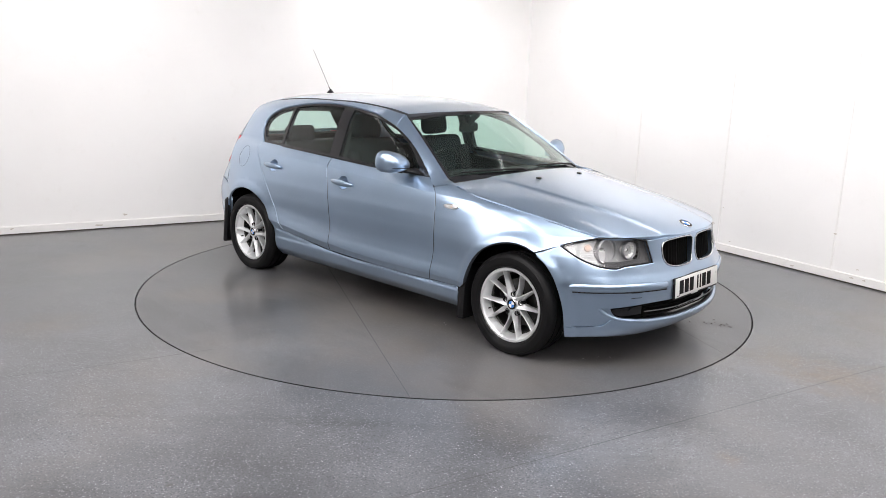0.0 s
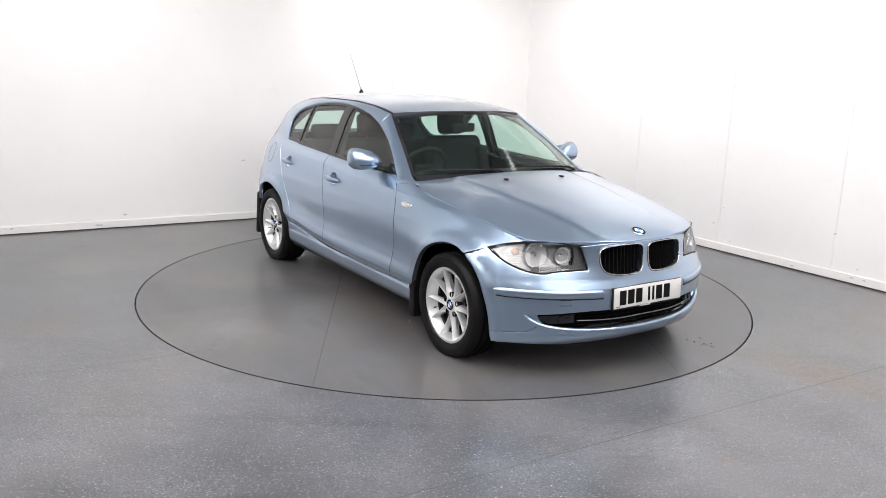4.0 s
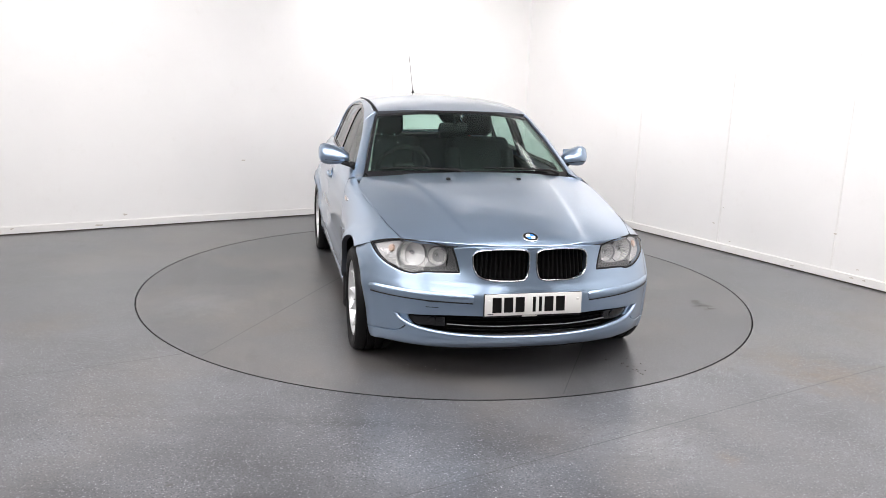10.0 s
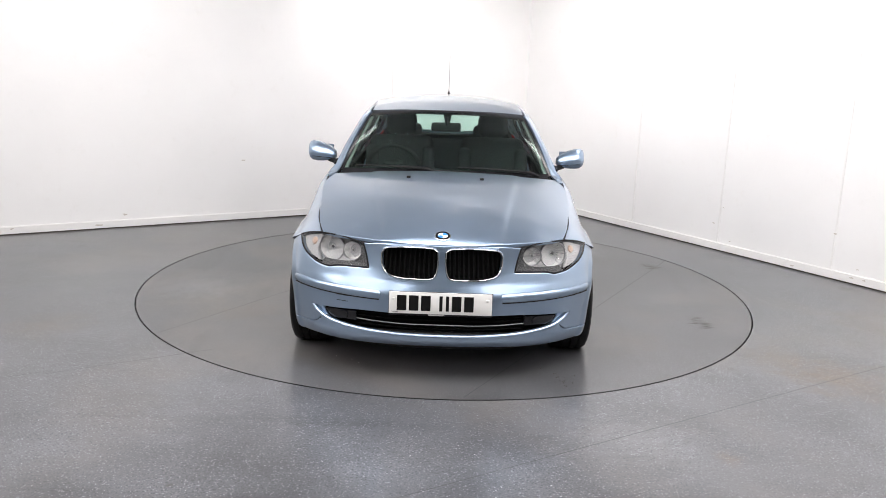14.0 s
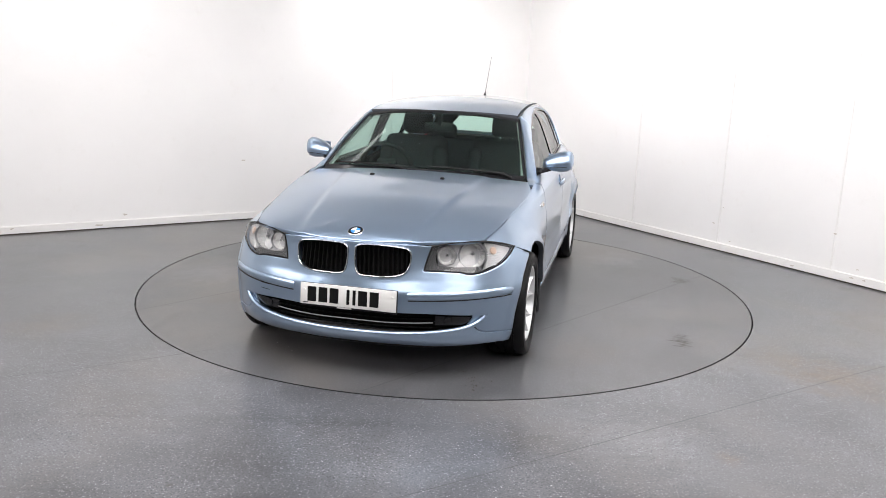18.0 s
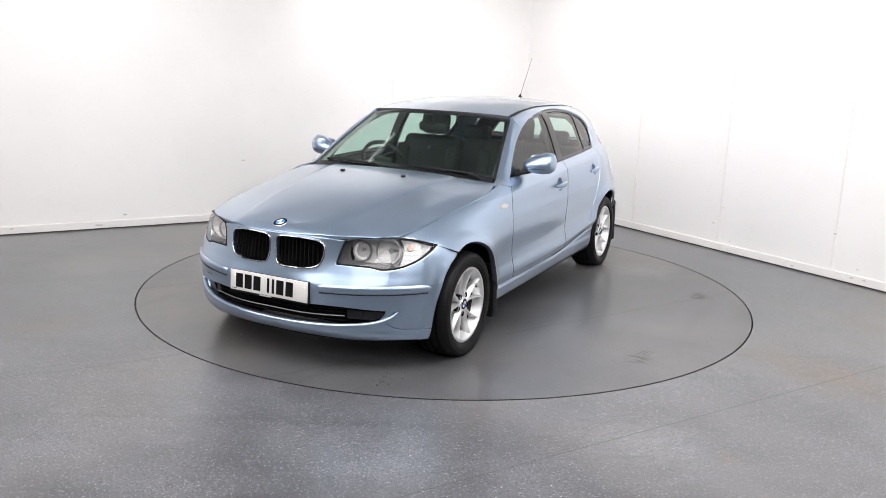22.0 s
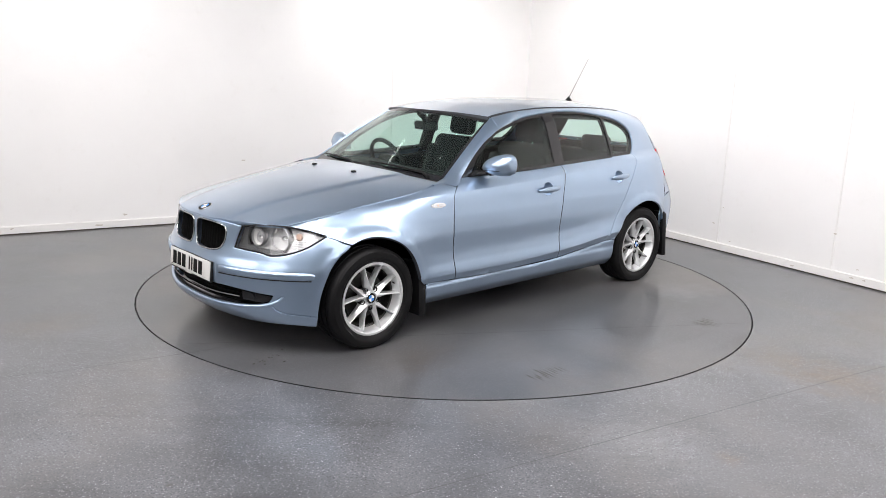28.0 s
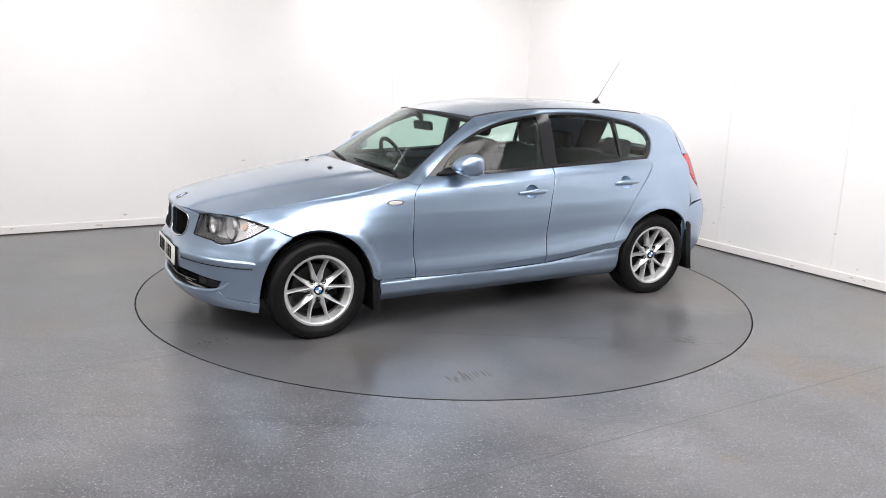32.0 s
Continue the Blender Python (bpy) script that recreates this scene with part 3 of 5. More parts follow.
def front_r(deg, z):
    lip = 0.0095 * lip_share(ARCH_A(z) - 0.75 * radians(abs(deg))) * min(max((0.64 - z) / 0.08, 0.0), 1.0)
    return lip + spline(FRONT_ZS, [c(abs(deg)) for c in FRONT_R])(z)


RT = (-25, 0, 25, 45, 63, 80, 90)
REAR_ZS = (0.20, 0.35, 0.55, 0.65, 0.78, 1.0, 1.24, 1.30)
REAR_R = [spline(RT, rs) for rs in (
    (0.84, 0.80, 0.84, 0.88, 0.85, 0.82, 0.82),
    (0.91, 0.86, 0.91, 0.95, 0.88, 0.85, 0.85),
    (0.93, 0.88, 0.93, 0.965, 0.895, 0.86, 0.86),
    (0.91, 0.87, 0.91, 0.945, 0.893, 0.86, 0.86),
    (0.86, 0.82, 0.86, 0.89, 0.863, 0.84, 0.84),
    (0.77, 0.74, 0.77, 0.80, 0.76, 0.73, 0.73),
    (0.59, 0.56, 0.59, 0.625, 0.60, 0.56, 0.56),
    (0.53, 0.50, 0.53, 0.55, 0.52, 0.50, 0.50))]


def rear_r(deg, z):
    return spline(REAR_ZS, [c(abs(deg)) for c in REAR_R])(z)


# charts: (a, b) -> point, with b upwards (or to the left) and lengths about true
def chart_side(a, b):
    return (a, side_y(a, b), b)


def chart_roof(a, b):
    return (a, b, roof_z(a, b))


def chart_bonnet(a, b):
    return (a, b, bonnet_z(a, b))


def chart_front(a, b):
    t = a / 0.75
    r = front_r(math.degrees(t), b)
    return (r * math.cos(t), r * math.sin(t), b)


def chart_rear(a, b):
    t = a / 0.85
    r = rear_r(math.degrees(t), b)
    return (-2.6 - r * math.cos(t), r * math.sin(t), b)


def on_chart(chart, a, b, offset=0.0):
    """The point of a chart and its outward normal there."""
    e = 0.004
    p = Vector(chart(a, b))
    n = (Vector(chart(a + e, b)) - Vector(chart(a - e, b))).cross(Vector(chart(a, b + e)) - Vector(chart(a, b - e))).normalized()
    if n.dot(p - Vector((-1.3, 0, 0.5))) < 0:
        n = -n
    return p + n * offset, n


def curve(*pts, n=8):
    """A smooth open line through plane points."""
    if len(pts) < 3:
        return [Vector(p) for p in pts]
    q = [Vector(p) for p in pts]
    q = [2 * q[0] - q[1]] + q + [2 * q[-1] - q[-2]]
    out = []
    for i in range(1, len(q) - 2):
        p0, p1, p2, p3 = q[i - 1:i + 3]
        for k in range(n):
            s = k / n
            out.append(0.5 * (2 * p1 + (p2 - p0) * s + (2 * p0 - 5 * p1 + 4 * p2 - p3) * s * s + (3 * p1 - p0 - 3 * p2 + p3) * s ** 3))
    return out + [q[-2]]


def loop(*curves):
    """Joins smooth lines into one closed outline with corners between them."""
    out = []
    for c in curves:
        for p in c:
            if not out or (p - out[-1]).length > 0.004:
                out.append(p)
    while (out[0] - out[-1]).length < 0.004:
        out.pop()
    dense = []
    for i, p in enumerate(out):
        q = out[(i + 1) % len(out)]
        k = max(1, int((q - p).length / 0.03))
        dense += [p.lerp(q, j / k) for j in range(k)]
    return dense


def area(poly):
    return 0.5 * sum(p.x * q.y - q.x * p.y for p, q in zip(poly, poly[1:] + poly[:1]))


def shrink(poly, d):
    """Moves a counter-clockwise outline inwards by d."""
    n = len(poly)
    out = []
    for i, p in enumerate(poly):
        a, b = (p - poly[i - 1]).normalized(), (poly[(i + 1) % n] - p).normalized()
        t = (a + b)
        t = t.normalized() if t.length > 1e-6 else a
        out.append(p + Vector((-t.y, t.x)) * d)
    return out


def inside(poly, pts):
    """Which points lie in an outline."""
    x, y = pts[:, 0], pts[:, 1]
    hit = np.zeros(len(pts), bool)
    for p, q in zip(poly, poly[1:] + poly[:1]):
        if abs(p.y - q.y) < 1e-12:
            continue
        cross = ((p.y > y) != (q.y > y)) & (x < (q.x - p.x) * (y - p.y) / (q.y - p.y) + p.x)
        hit ^= cross
    return hit


def clearance(loops, pts):
    best = np.full(len(pts), 9.0)
    for poly in loops:
        for p in poly:
            best = np.minimum(best, (pts[:, 0] - p.x) ** 2 + (pts[:, 1] - p.y) ** 2)
    return np.sqrt(best)


def panel(name, mat, parent, chart, outline, holes=(), mirror=False, step=0.035, gap=0.0028, depth=0.03, offset=0.0, label="", fold=True, creases=()):
    """A sheet of bodywork on a chart: smooth shaded, with folded edges, coloured as gap shade on paint if fold is set.
    """
    from mathutils.geometry import delaunay_2d_cdt
    outline = outline if area(outline) > 0 else outline[::-1]
    loops = [shrink(outline, gap)] + [shrink(h if area(h) > 0 else h[::-1], -gap) for h in holes]
    xs, ys = [p.x for p in loops[0]], [p.y for p in loops[0]]
    gx, gy = np.meshgrid(np.arange(min(xs), max(xs), step), np.arange(min(ys), max(ys), step))
    grid = np.column_stack((gx.ravel(), gy.ravel()))
    grid[:, 0] += 0.25 * step * np.where(np.arange(len(grid)) // gx.shape[1] % 2, 1, -1)
    if creases:
        lines = np.array([q for line in creases for q in line])
        near = np.sqrt(((grid[:, None, :] - lines[None, :, :]) ** 2).sum(2).min(1))
        grid = np.vstack((grid[near > 0.55 * step], lines))
    keep = inside(loops[0], grid) & (clearance(loops, grid) > np.where(np.arange(len(grid)) < len(grid) - (len(lines) if creases else 0), 0.45 * step, 0.004))
    for h in loops[1:]:
        keep &= ~inside(h, grid)
    pts, edges = [], []
    for poly in loops:
        k = len(pts)
        pts += poly
        edges += [(k + i, k + (i + 1) % len(poly)) for i in range(len(poly))]
    rim = 0.0045 if mat is PAINT else 0.0
    if rim:
        band = [q for k, poly in enumerate(loops) for q in shrink(poly, -rim if k else rim)]
        flat = np.array([(q.x, q.y) for q in band])
        fits = inside(loops[0], flat) & (clearance(loops, flat) > 0.7 * rim)
        for h in loops[1:]:
            fits &= ~inside(h, flat)
        pts += [q for q, ok in zip(band, fits) if ok]
    pts += [Vector(p) for p in grid[keep]]
    vs, _, faces, *_ = delaunay_2d_cdt(pts, edges, [], 0, 1e-7)
    mid = np.array([[sum(vs[i].x for i in f) / 3, sum(vs[i].y for i in f) / 3] for f in faces])
    good = inside(loops[0], mid)
    for h in loops[1:]:
        good &= ~inside(h, mid)
    co, no, polys, shade = [], [], [], []
    for v in vs:
        p, n = on_chart(chart, v.x, v.y, offset)
        co.append(p)
        no.append(n)
    for f, g in zip(faces, good):
        if g:
            n = (co[f[1]] - co[f[0]]).cross(co[f[2]] - co[f[0]])
            polys.append(tuple(f) if n.dot(no[f[0]]) > 0 else tuple(f[::-1]))
    shade = [0] * len(polys)
    edge_at = {(round(v.x, 6), round(v.y, 6)): i for i, v in enumerate(vs)}
    for k, poly in enumerate(loops):
        m, base = len(poly), len(co)
        at = [on_chart(chart, p.x, p.y, offset) for p in poly]
        outs = []
        for i in range(m):
            t = (at[(i + 1) % m][0] - at[i - 1][0]).normalized()
            o = t.cross(at[i][1])
            probe, _ = on_chart(chart, *(2 * poly[i] - shrink(poly[i - 1:i + 2] if 0 < i < m - 1 else [poly[i - 1], poly[i], poly[(i + 1) % m]], 0.01)[1]), offset)
            if o.dot(probe - at[i][0]) < 0:
                o = -o
            outs.append(o)
        for q, (p, n), o in zip(poly, at, outs):
            spot = edge_at.get((round(q.x, 6), round(q.y, 6)))
            if rim and spot is not None:
                no[spot] = (n + 0.55 * o).normalized()
            co.append(p)
            no.append((n * 0.6 + o).normalized())
        for (p, n), o in zip(at, outs):
            co.append(p - n * depth)
            no.append(o)
        for i in range(m):
            j = (i + 1) % m
            q = (base + i, base + j, base + m + j, base + m + i)
            w = (co[q[1]] - co[q[0]]).cross(co[q[2]] - co[q[0]])
            polys.append(q if w.dot(outs[i]) > 0 else q[::-1])
            # folded edges of painted sheets take the dark gap-shade colour
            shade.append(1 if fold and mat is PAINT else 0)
    if mirror:
        co = [Vector((p.x, -p.y, p.z)) for p in co]
        no = [Vector((p.x, -p.y, p.z)) for p in no]
        polys = [p[::-1] for p in polys]
    me = bpy.data.meshes.new(name)
    me.from_pydata(co, [], polys)
    me.polygons.foreach_set("use_smooth", [True] * len(polys))
    me.normals_split_custom_set_from_vertices([tuple(n) for n in no])
    me.materials.append(mat)
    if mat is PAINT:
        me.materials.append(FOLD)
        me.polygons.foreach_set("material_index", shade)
    ob = new(name, me)
    ob.parent = parent
    return tagged(ob, label) if label else ob


def flip(pts):
    return [Vector((-p.x, p.y)) for p in pts][::-1]


def flip_b(pts):
    return [Vector((p.x, -p.y)) for p in pts][::-1]


# ---- the car: origin of its frame on the turntable's axis ----
car = tagged(new("car"), "light blue metallic five-door hatchback parked on the turntable", "car")
SHIFT = Matrix.Translation((1.321, -0.017, 0))

# window line, door cuts and arches on the side (x, z)
SILL = ((-0.40, 0.323), (-0.65, 0.313), (-1.0, 0.306), (-1.65, 0.318), (-2.19, 0.371), (-2.30, 0.374))
W_TOP = ((-0.768, 0.934), (-0.90, 1.043), (-1.03, 1.128), (-1.2, 1.212), (-1.4, 1.271), (-1.6, 1.302), (-1.8, 1.319), (-2.0, 1.322),
         (-2.2, 1.309), (-2.4, 1.281), (-2.56, 1.245), (-2.665, 1.190), (-2.703, 1.125), (-2.675, 1.053), (-2.625, 0.997))
W_LOW = ((-2.625, 0.997), (-2.34, 0.989), (-2.06, 0.980), (-1.72, 0.966), (-1.37, 0.951), (-1.0, 0.938), (-0.768, 0.934))
CUT_A = ((-0.648, 0.316), (-0.628, 0.55), (-0.642, 0.81), (-0.69, 0.885), (-0.768, 0.934))
CUT_B = ((-1.647, 0.318), (-1.652, 0.55), (-1.678, 0.75), (-1.718, 0.918), (-1.72, 0.966))
CUT_C = ((-2.19, 0.371), (-2.292, 0.53), (-2.405, 0.705), (-2.545, 0.862), (-2.632, 0.955), (-2.625, 0.997))


def arch(cx, r, a0, a1, rz=1.0):
    n = 20
    return [(cx + r * math.cos(radians(a0 + (a1 - a0) * k / n)), 0.30 + rz * r * math.sin(radians(a0 + (a1 - a0) * k / n))) for k in range(n + 1)]


def between(pts, x0, x1):
    lo, hi = min(x0, x1), max(x0, x1)
    return [p for p in pts if lo - 1e-6 <= p[0] <= hi + 1e-6]


F_ARCH = [(0.141, 0.628)] + [p for p in arch(0.0, 0.356, 70, 172) if p[0] < 0.12] + [(-0.385, 0.323)]
R_ARCH = [(-2.945, 0.50)] + [p for p in arch(-2.66, 0.345, 40, 160, 0.99)] + [(-3.0 + 0.70, 0.374)]
R_ARCH = sorted(R_ARCH, key=lambda p: p[0])
BONCUT = ((0.41, 0.731), (0.278, 0.760), (0.052, 0.801), (-0.236, 0.843), (-0.43, 0.880), (-0.585, 0.913))

wing = loop(curve(*F_ARCH, n=2), curve((-0.385, 0.323), (-0.648, 0.316)), curve(*CUT_A[:4]), curve((-0.69, 0.885), (-0.585, 0.913)), curve(*BONCUT[::-1]), curve((0.41, 0.731), (0.275, 0.682)), curve((0.275, 0.682), (0.141, 0.628)))
front_door = loop(curve(*CUT_A), curve(*W_LOW[3:][::-1]), curve(*CUT_B[::-1]), curve(*SILL[1:4][::-1]))
rear_door = loop(curve(*CUT_B), curve(*W_LOW[:4][::-1]), curve(*CUT_C[::-1]), curve(*SILL[3:5][::-1]))


def rail_top(x):
    return (x, ROOF_Z(x) - 0.050)


RAIL = [rail_top(x) for x in (-1.20, -1.4, -1.6, -1.8, -2.0, -2.2, -2.4, -2.6, -2.8, -2.98)]
quarter = loop(curve(*CUT_C), curve(*W_TOP[3:][::-1]), curve((-1.2, 1.212), RAIL[0]), curve(*RAIL), curve(RAIL[-1], (-3.0, 1.20), (-3.04, 1.02)),
               curve((-3.04, 1.02), (-3.05, 0.9), (-3.02, 0.76), (-3.0, 0.635)), curve((-3.0, 0.635), (-2.965, 0.585), (-2.945, 0.50)),
               curve(*R_ARCH, n=2), curve((-2.30, 0.374), (-2.19, 0.371)))
sill = loop(curve(*SILL), curve((-2.30, 0.374), (-2.29, 0.20), (-2.27, 0.172)), curve((-2.27, 0.172), (-0.43, 0.172)), curve((-0.43, 0.172), (-0.40, 0.323)))

# lines along which the sheets are folded
EDGE_LINES = [[(x, line(x) + o) for x in np.arange(-2.9, 0.05, 0.016)] for line in (SHOULDER, SILL_EDGE) for o in (-0.0035, 0.0035)]
EDGE_LINES += [[(cx + (r + LIP + o) * math.cos(t), 0.30 + (r + LIP + o) * math.sin(t)) for t in np.arange(-0.2 if cx > -1 else 0.7, 3.4, 0.04)]
               for cx, r in ((0.0, 0.356), (-2.66, 0.345)) for o in (-0.0055, 0.0055)]


def cup_outline(hx, hz):
    return [Vector((hx + 0.004 + 0.050 * math.cos(t), hz + 0.005 + 0.043 * math.sin(t))) for t in (2 * math.pi * k / 28 for k in range(28))]


DOORS = {}
HANDLES = ((-1.52, 0.811), (-2.345, 0.841))
for mirror in (False, True):
    side = -1 if mirror else 1
    panel("front_wing", PAINT, car, chart_side, wing, mirror=mirror, step=0.024, gap=0.0022, creases=EDGE_LINES)
    fd = panel("front_door", PAINT, car, chart_side, front_door, holes=(cup_outline(*HANDLES[0]),), mirror=mirror, step=0.026, creases=EDGE_LINES)
    rd = panel("rear_door", PAINT, car, chart_side, rear_door, holes=(cup_outline(*HANDLES[1]),), mirror=mirror, step=0.026, creases=EDGE_LINES)
    DOORS[mirror] = (fd, rd)
    panel("rear_quarter", PAINT, car, chart_side, quarter, mirror=mirror, step=0.026, depth=0.015, fold=False, creases=EDGE_LINES)
    panel("sill", PAINT, car, chart_side, sill, mirror=mirror, step=0.014, gap=0.0015, depth=0.010, fold=False)
    # glazing: black surround, then the panes behind it
    outer = loop(curve(*W_TOP), curve(*W_LOW))
    front_pane = loop(curve((-0.865, 0.955), (-0.95, 1.045), (-1.06, 1.123), (-1.2, 1.196), (-1.4, 1.256), (-1.6, 1.288), (-1.672, 1.295)),
                      curve((-1.672, 1.295), (-1.668, 0.98)), curve((-1.668, 0.98), (-1.37, 0.965), (-0.865, 0.950)))
    rear_pane = loop(curve((-1.785, 1.306), (-2.0, 1.308), (-2.2, 1.296), (-2.352, 1.276)), curve((-2.352, 1.276), (-2.36, 1.004)),
                     curve((-2.36, 1.004), (-2.06, 0.995), (-1.775, 0.984)), curve((-1.775, 0.984), (-1.785, 1.306)))
    small_pane = loop(curve((-2.378, 1.270), (-2.54, 1.236), (-2.648, 1.184), (-2.686, 1.125), (-2.65, 1.06), (-2.61, 1.018)),
                      curve((-2.61, 1.014), (-2.385, 1.006)), curve((-2.385, 1.006), (-2.378, 1.270)))
    panel("window_surround", GLOSSBLACK, car, chart_side, outer, holes=(front_pane, rear_pane, small_pane), mirror=mirror, gap=0.001, offset=-0.008)
    for nm, pane in (("front_side_window", front_pane), ("rear_side_window", rear_pane), ("quarter_window", small_pane)):
        ob = panel(nm, GLASS, fd if nm[:5] == "front" else rd if nm[:4] == "rear" else car, chart_side, pane, mirror=mirror, gap=-0.004, depth=0.004, offset=-0.013)
        ob.visible_shadow = False

# A-pillars: from the windscreen's edge round to the door line
def along(pts, s):
    """The point at the share s of a line's length."""
    total = sum((q - p).length for p, q in zip(pts, pts[1:]))
    left = s * total
    for p, q in zip(pts, pts[1:]):
        step = (q - p).length
        if left <= step:
            return p.lerp(q, left / step if step else 0)
        left -= step
    return pts[-1]


A_OUT = [Vector(chart_side(p.x, p.y)) for p in curve((-0.545, 0.896), (-0.592, 0.909), (-0.64, 0.898)) + curve((-0.69, 0.887), (-0.725, 0.904), (-0.768, 0.936), (-0.90, 1.045), (-1.03, 1.130), (-1.2, 1.214), n=6)]
A_IN = [Vector((-0.54, 0.718, 0.900)), Vector((-0.588, 0.716, 0.914)), Vector((-0.63, 0.704, 0.921)), Vector((-0.662, 0.696, 0.930)), Vector((-0.83, 0.655, 1.052)), Vector((-1.0, 0.608, 1.166)),
        Vector((-1.12, 0.572, 1.240)), Vector((-1.175, 0.555, 1.268)), Vector((-1.2, 0.541, 1.284))]
for mirror in (False, True):
    bm = bmesh.new()
    rows = []
    n = 36
    for i in range(n + 1):
        s = i / n
        e1, e2 = along(A_IN, s), along(A_OUT, s)
        swell = 0.20 * (e2 - e1).length
        row = []
        for k in range(9):
            u = k / 8
            q = e1.lerp(e2, u) + Vector((0.25, 0.62, 0.74)).normalized() * swell * u * (1 - u) * 2.2 * (1 - 0.4 * s)
            row.append(bm.verts.new((q.x, -q.y if mirror else q.y, q.z)))
        rows.append(row)
    for a, b in zip(rows, rows[1:]):
        for k in range(8):
            bm.faces.new((a[k], a[k + 1], b[k + 1], b[k]))
    bmesh.ops.remove_doubles(bm, verts=bm.verts[:], dist=1e-5)
    bmesh.ops.recalc_face_normals(bm, faces=bm.faces[:])
    bmesh.ops.solidify(bm, geom=bm.faces[:], thickness=0.012)
    part("windscreen_pillar", bm, PAINT, car, sharp=60)

# roof and the spoiler above the rear window
front_edge = curve(*[(-1.052 - 0.135 * (y / 0.54) ** 2, y) for y in (-0.54, -0.4, -0.2, 0.0, 0.2, 0.4, 0.54)])
edge_l = curve(*[(x, ROOF_EDGE(x) - 0.005) for x in (-1.2, -1.5, -1.8, -2.1, -2.4, -2.72)])
edge_s = curve(*[(x, ROOF_EDGE(x) - 0.004) for x in (-2.72, -2.88, -2.975)])
roof = loop(front_edge, edge_l, curve((-2.72, 0.46), (-2.74, 0.2), (-2.74, -0.2), (-2.72, -0.46)), flip_b(edge_l))
panel("roof", PAINT, car, chart_roof, roof, step=0.05)
spoiler = loop(curve((-2.72, -0.46), (-2.74, -0.2), (-2.74, 0.2), (-2.72, 0.46)), edge_s, curve((-2.975, 0.43), (-3.03, 0.2), (-3.03, -0.2), (-2.975, -0.43)), flip_b(edge_s))
panel("roof_spoiler", PAINT, car, chart_roof, spoiler, step=0.05, depth=0.008, fold=False)

# bonnet
b_side = curve((-0.60, 0.716), (-0.43, 0.757), (-0.236, 0.748), (0.052, 0.712), (0.278, 0.676), (0.41, 0.640))
b_front = [(0.41, 0.640)]
for deg in (50, 43, 35, 26, 17, 8, 0):
    r = front_r(deg, 0.728) + 0.004
    b_front.append((r * math.cos(radians(deg)), r * math.sin(radians(deg))))
b_front = curve(*b_front)
b_rear = curve((-0.60, 0.716), (-0.565, 0.60), (-0.515, 0.40), (-0.49, 0.2), (-0.485, 0.0))
bonnet = loop(b_side, b_front, flip_b(b_front), flip_b(b_side), [Vector((p.x, -p.y)) for p in b_rear], b_rear[::-1])
RIDGES = [[(x, s * (ridge_y(x) + o)) for x in np.arange(-0.48, 0.62, 0.018)] for s in (1, -1) for o in (-0.018, -0.009, 0.0, 0.009, 0.018)]
panel("bonnet", PAINT, car, chart_bonnet, bonnet, step=0.019, depth=0.018, gap=0.002, fold=False, creases=RIDGES)

# front bumper with openings for the grilles and the lower intake (distance round the nose, z)
KIDNEY = loop(curve((0.022, 0.690), (0.05, 0.706), (0.10, 0.711), (0.18, 0.712), (0.26, 0.708), (0.325, 0.698), (0.350, 0.675), (0.350, 0.645), (0.340, 0.605),
                    (0.308, 0.570), (0.24, 0.553), (0.14, 0.549), (0.075, 0.550), (0.042, 0.560), (0.027, 0.59), (0.021, 0.64), (0.022, 0.690)))
in_top = curve((0.0, 0.368), (0.29, 0.371), (0.44, 0.368), (0.60, 0.357), (0.725, 0.347))
in_low = curve((0.725, 0.347), (0.69, 0.315), (0.61, 0.283), (0.47, 0.264), (0.33, 0.256), (0.14, 0.252), (0.0, 0.25))
INTAKE = loop(in_top, in_low, flip(in_low), flip(in_top))
HL_TOP = ((0.945, 0.682), (0.843, 0.713), (0.745, 0.728), (0.60, 0.730), (0.466, 0.710))
HL_LOW = ((0.466, 0.710), (0.444, 0.660), (0.417, 0.586), (0.51, 0.582), (0.595, 0.577), (0.65, 0.566), (0.73, 0.576), (0.81, 0.604), (0.88, 0.642), (0.945, 0.682))
HEADLAMP = loop(curve(*HL_TOP), curve(*HL_LOW[:3]), curve(*HL_LOW[2:]))
b_top = curve((0.0, 0.723), (0.16, 0.726), (0.33, 0.721), (0.466, 0.710))
b_arch = curve((0.945, 0.682), (1.054, 0.628), (0.992, 0.565), (0.938, 0.48), (0.898, 0.34), (0.882, 0.178))
b_low = curve((0.882, 0.178), (0.714, 0.181), (0.525, 0.178), (0.404, 0.182), (0.2, 0.186), (0.0, 0.186))
b_arch = [b_arch[0]] + b_arch[8:]
k = min(range(len(b_arch)), key=lambda i: abs(b_arch[i].y - 0.25) + (b_arch[i].x > 0.93))
lip_line = curve((b_arch[k].x, b_arch[k].y), (0.79, 0.249), (0.72, 0.256), (0.685, 0.272), (0.655, 0.300))
c = min(range(len(in_low)), key=lambda i: (in_low[i] - Vector((0.655, 0.300))).length)
lip_line[-1] = in_low[c]
half = [b_top, curve(*HL_LOW[:3]), curve(*HL_LOW[2:]), b_arch[:k + 1], lip_line, in_low[:c + 1][::-1], in_top[::-1]]
bumper = loop(*half, *[flip(h) for h in half[::-1]])
NOSE_LINES = [[(s * (ARCH_A(z) - LIP - o), z) for z in np.arange(0.18, 0.70, 0.018)] for s in (1, -1) for o in (-0.0055, 0.0055)]
panel("front_bumper", PAINT, car, chart_front, bumper, holes=(KIDNEY, flip(KIDNEY)), step=0.025, depth=0.035, gap=0.003, fold=False, creases=NOSE_LINES)
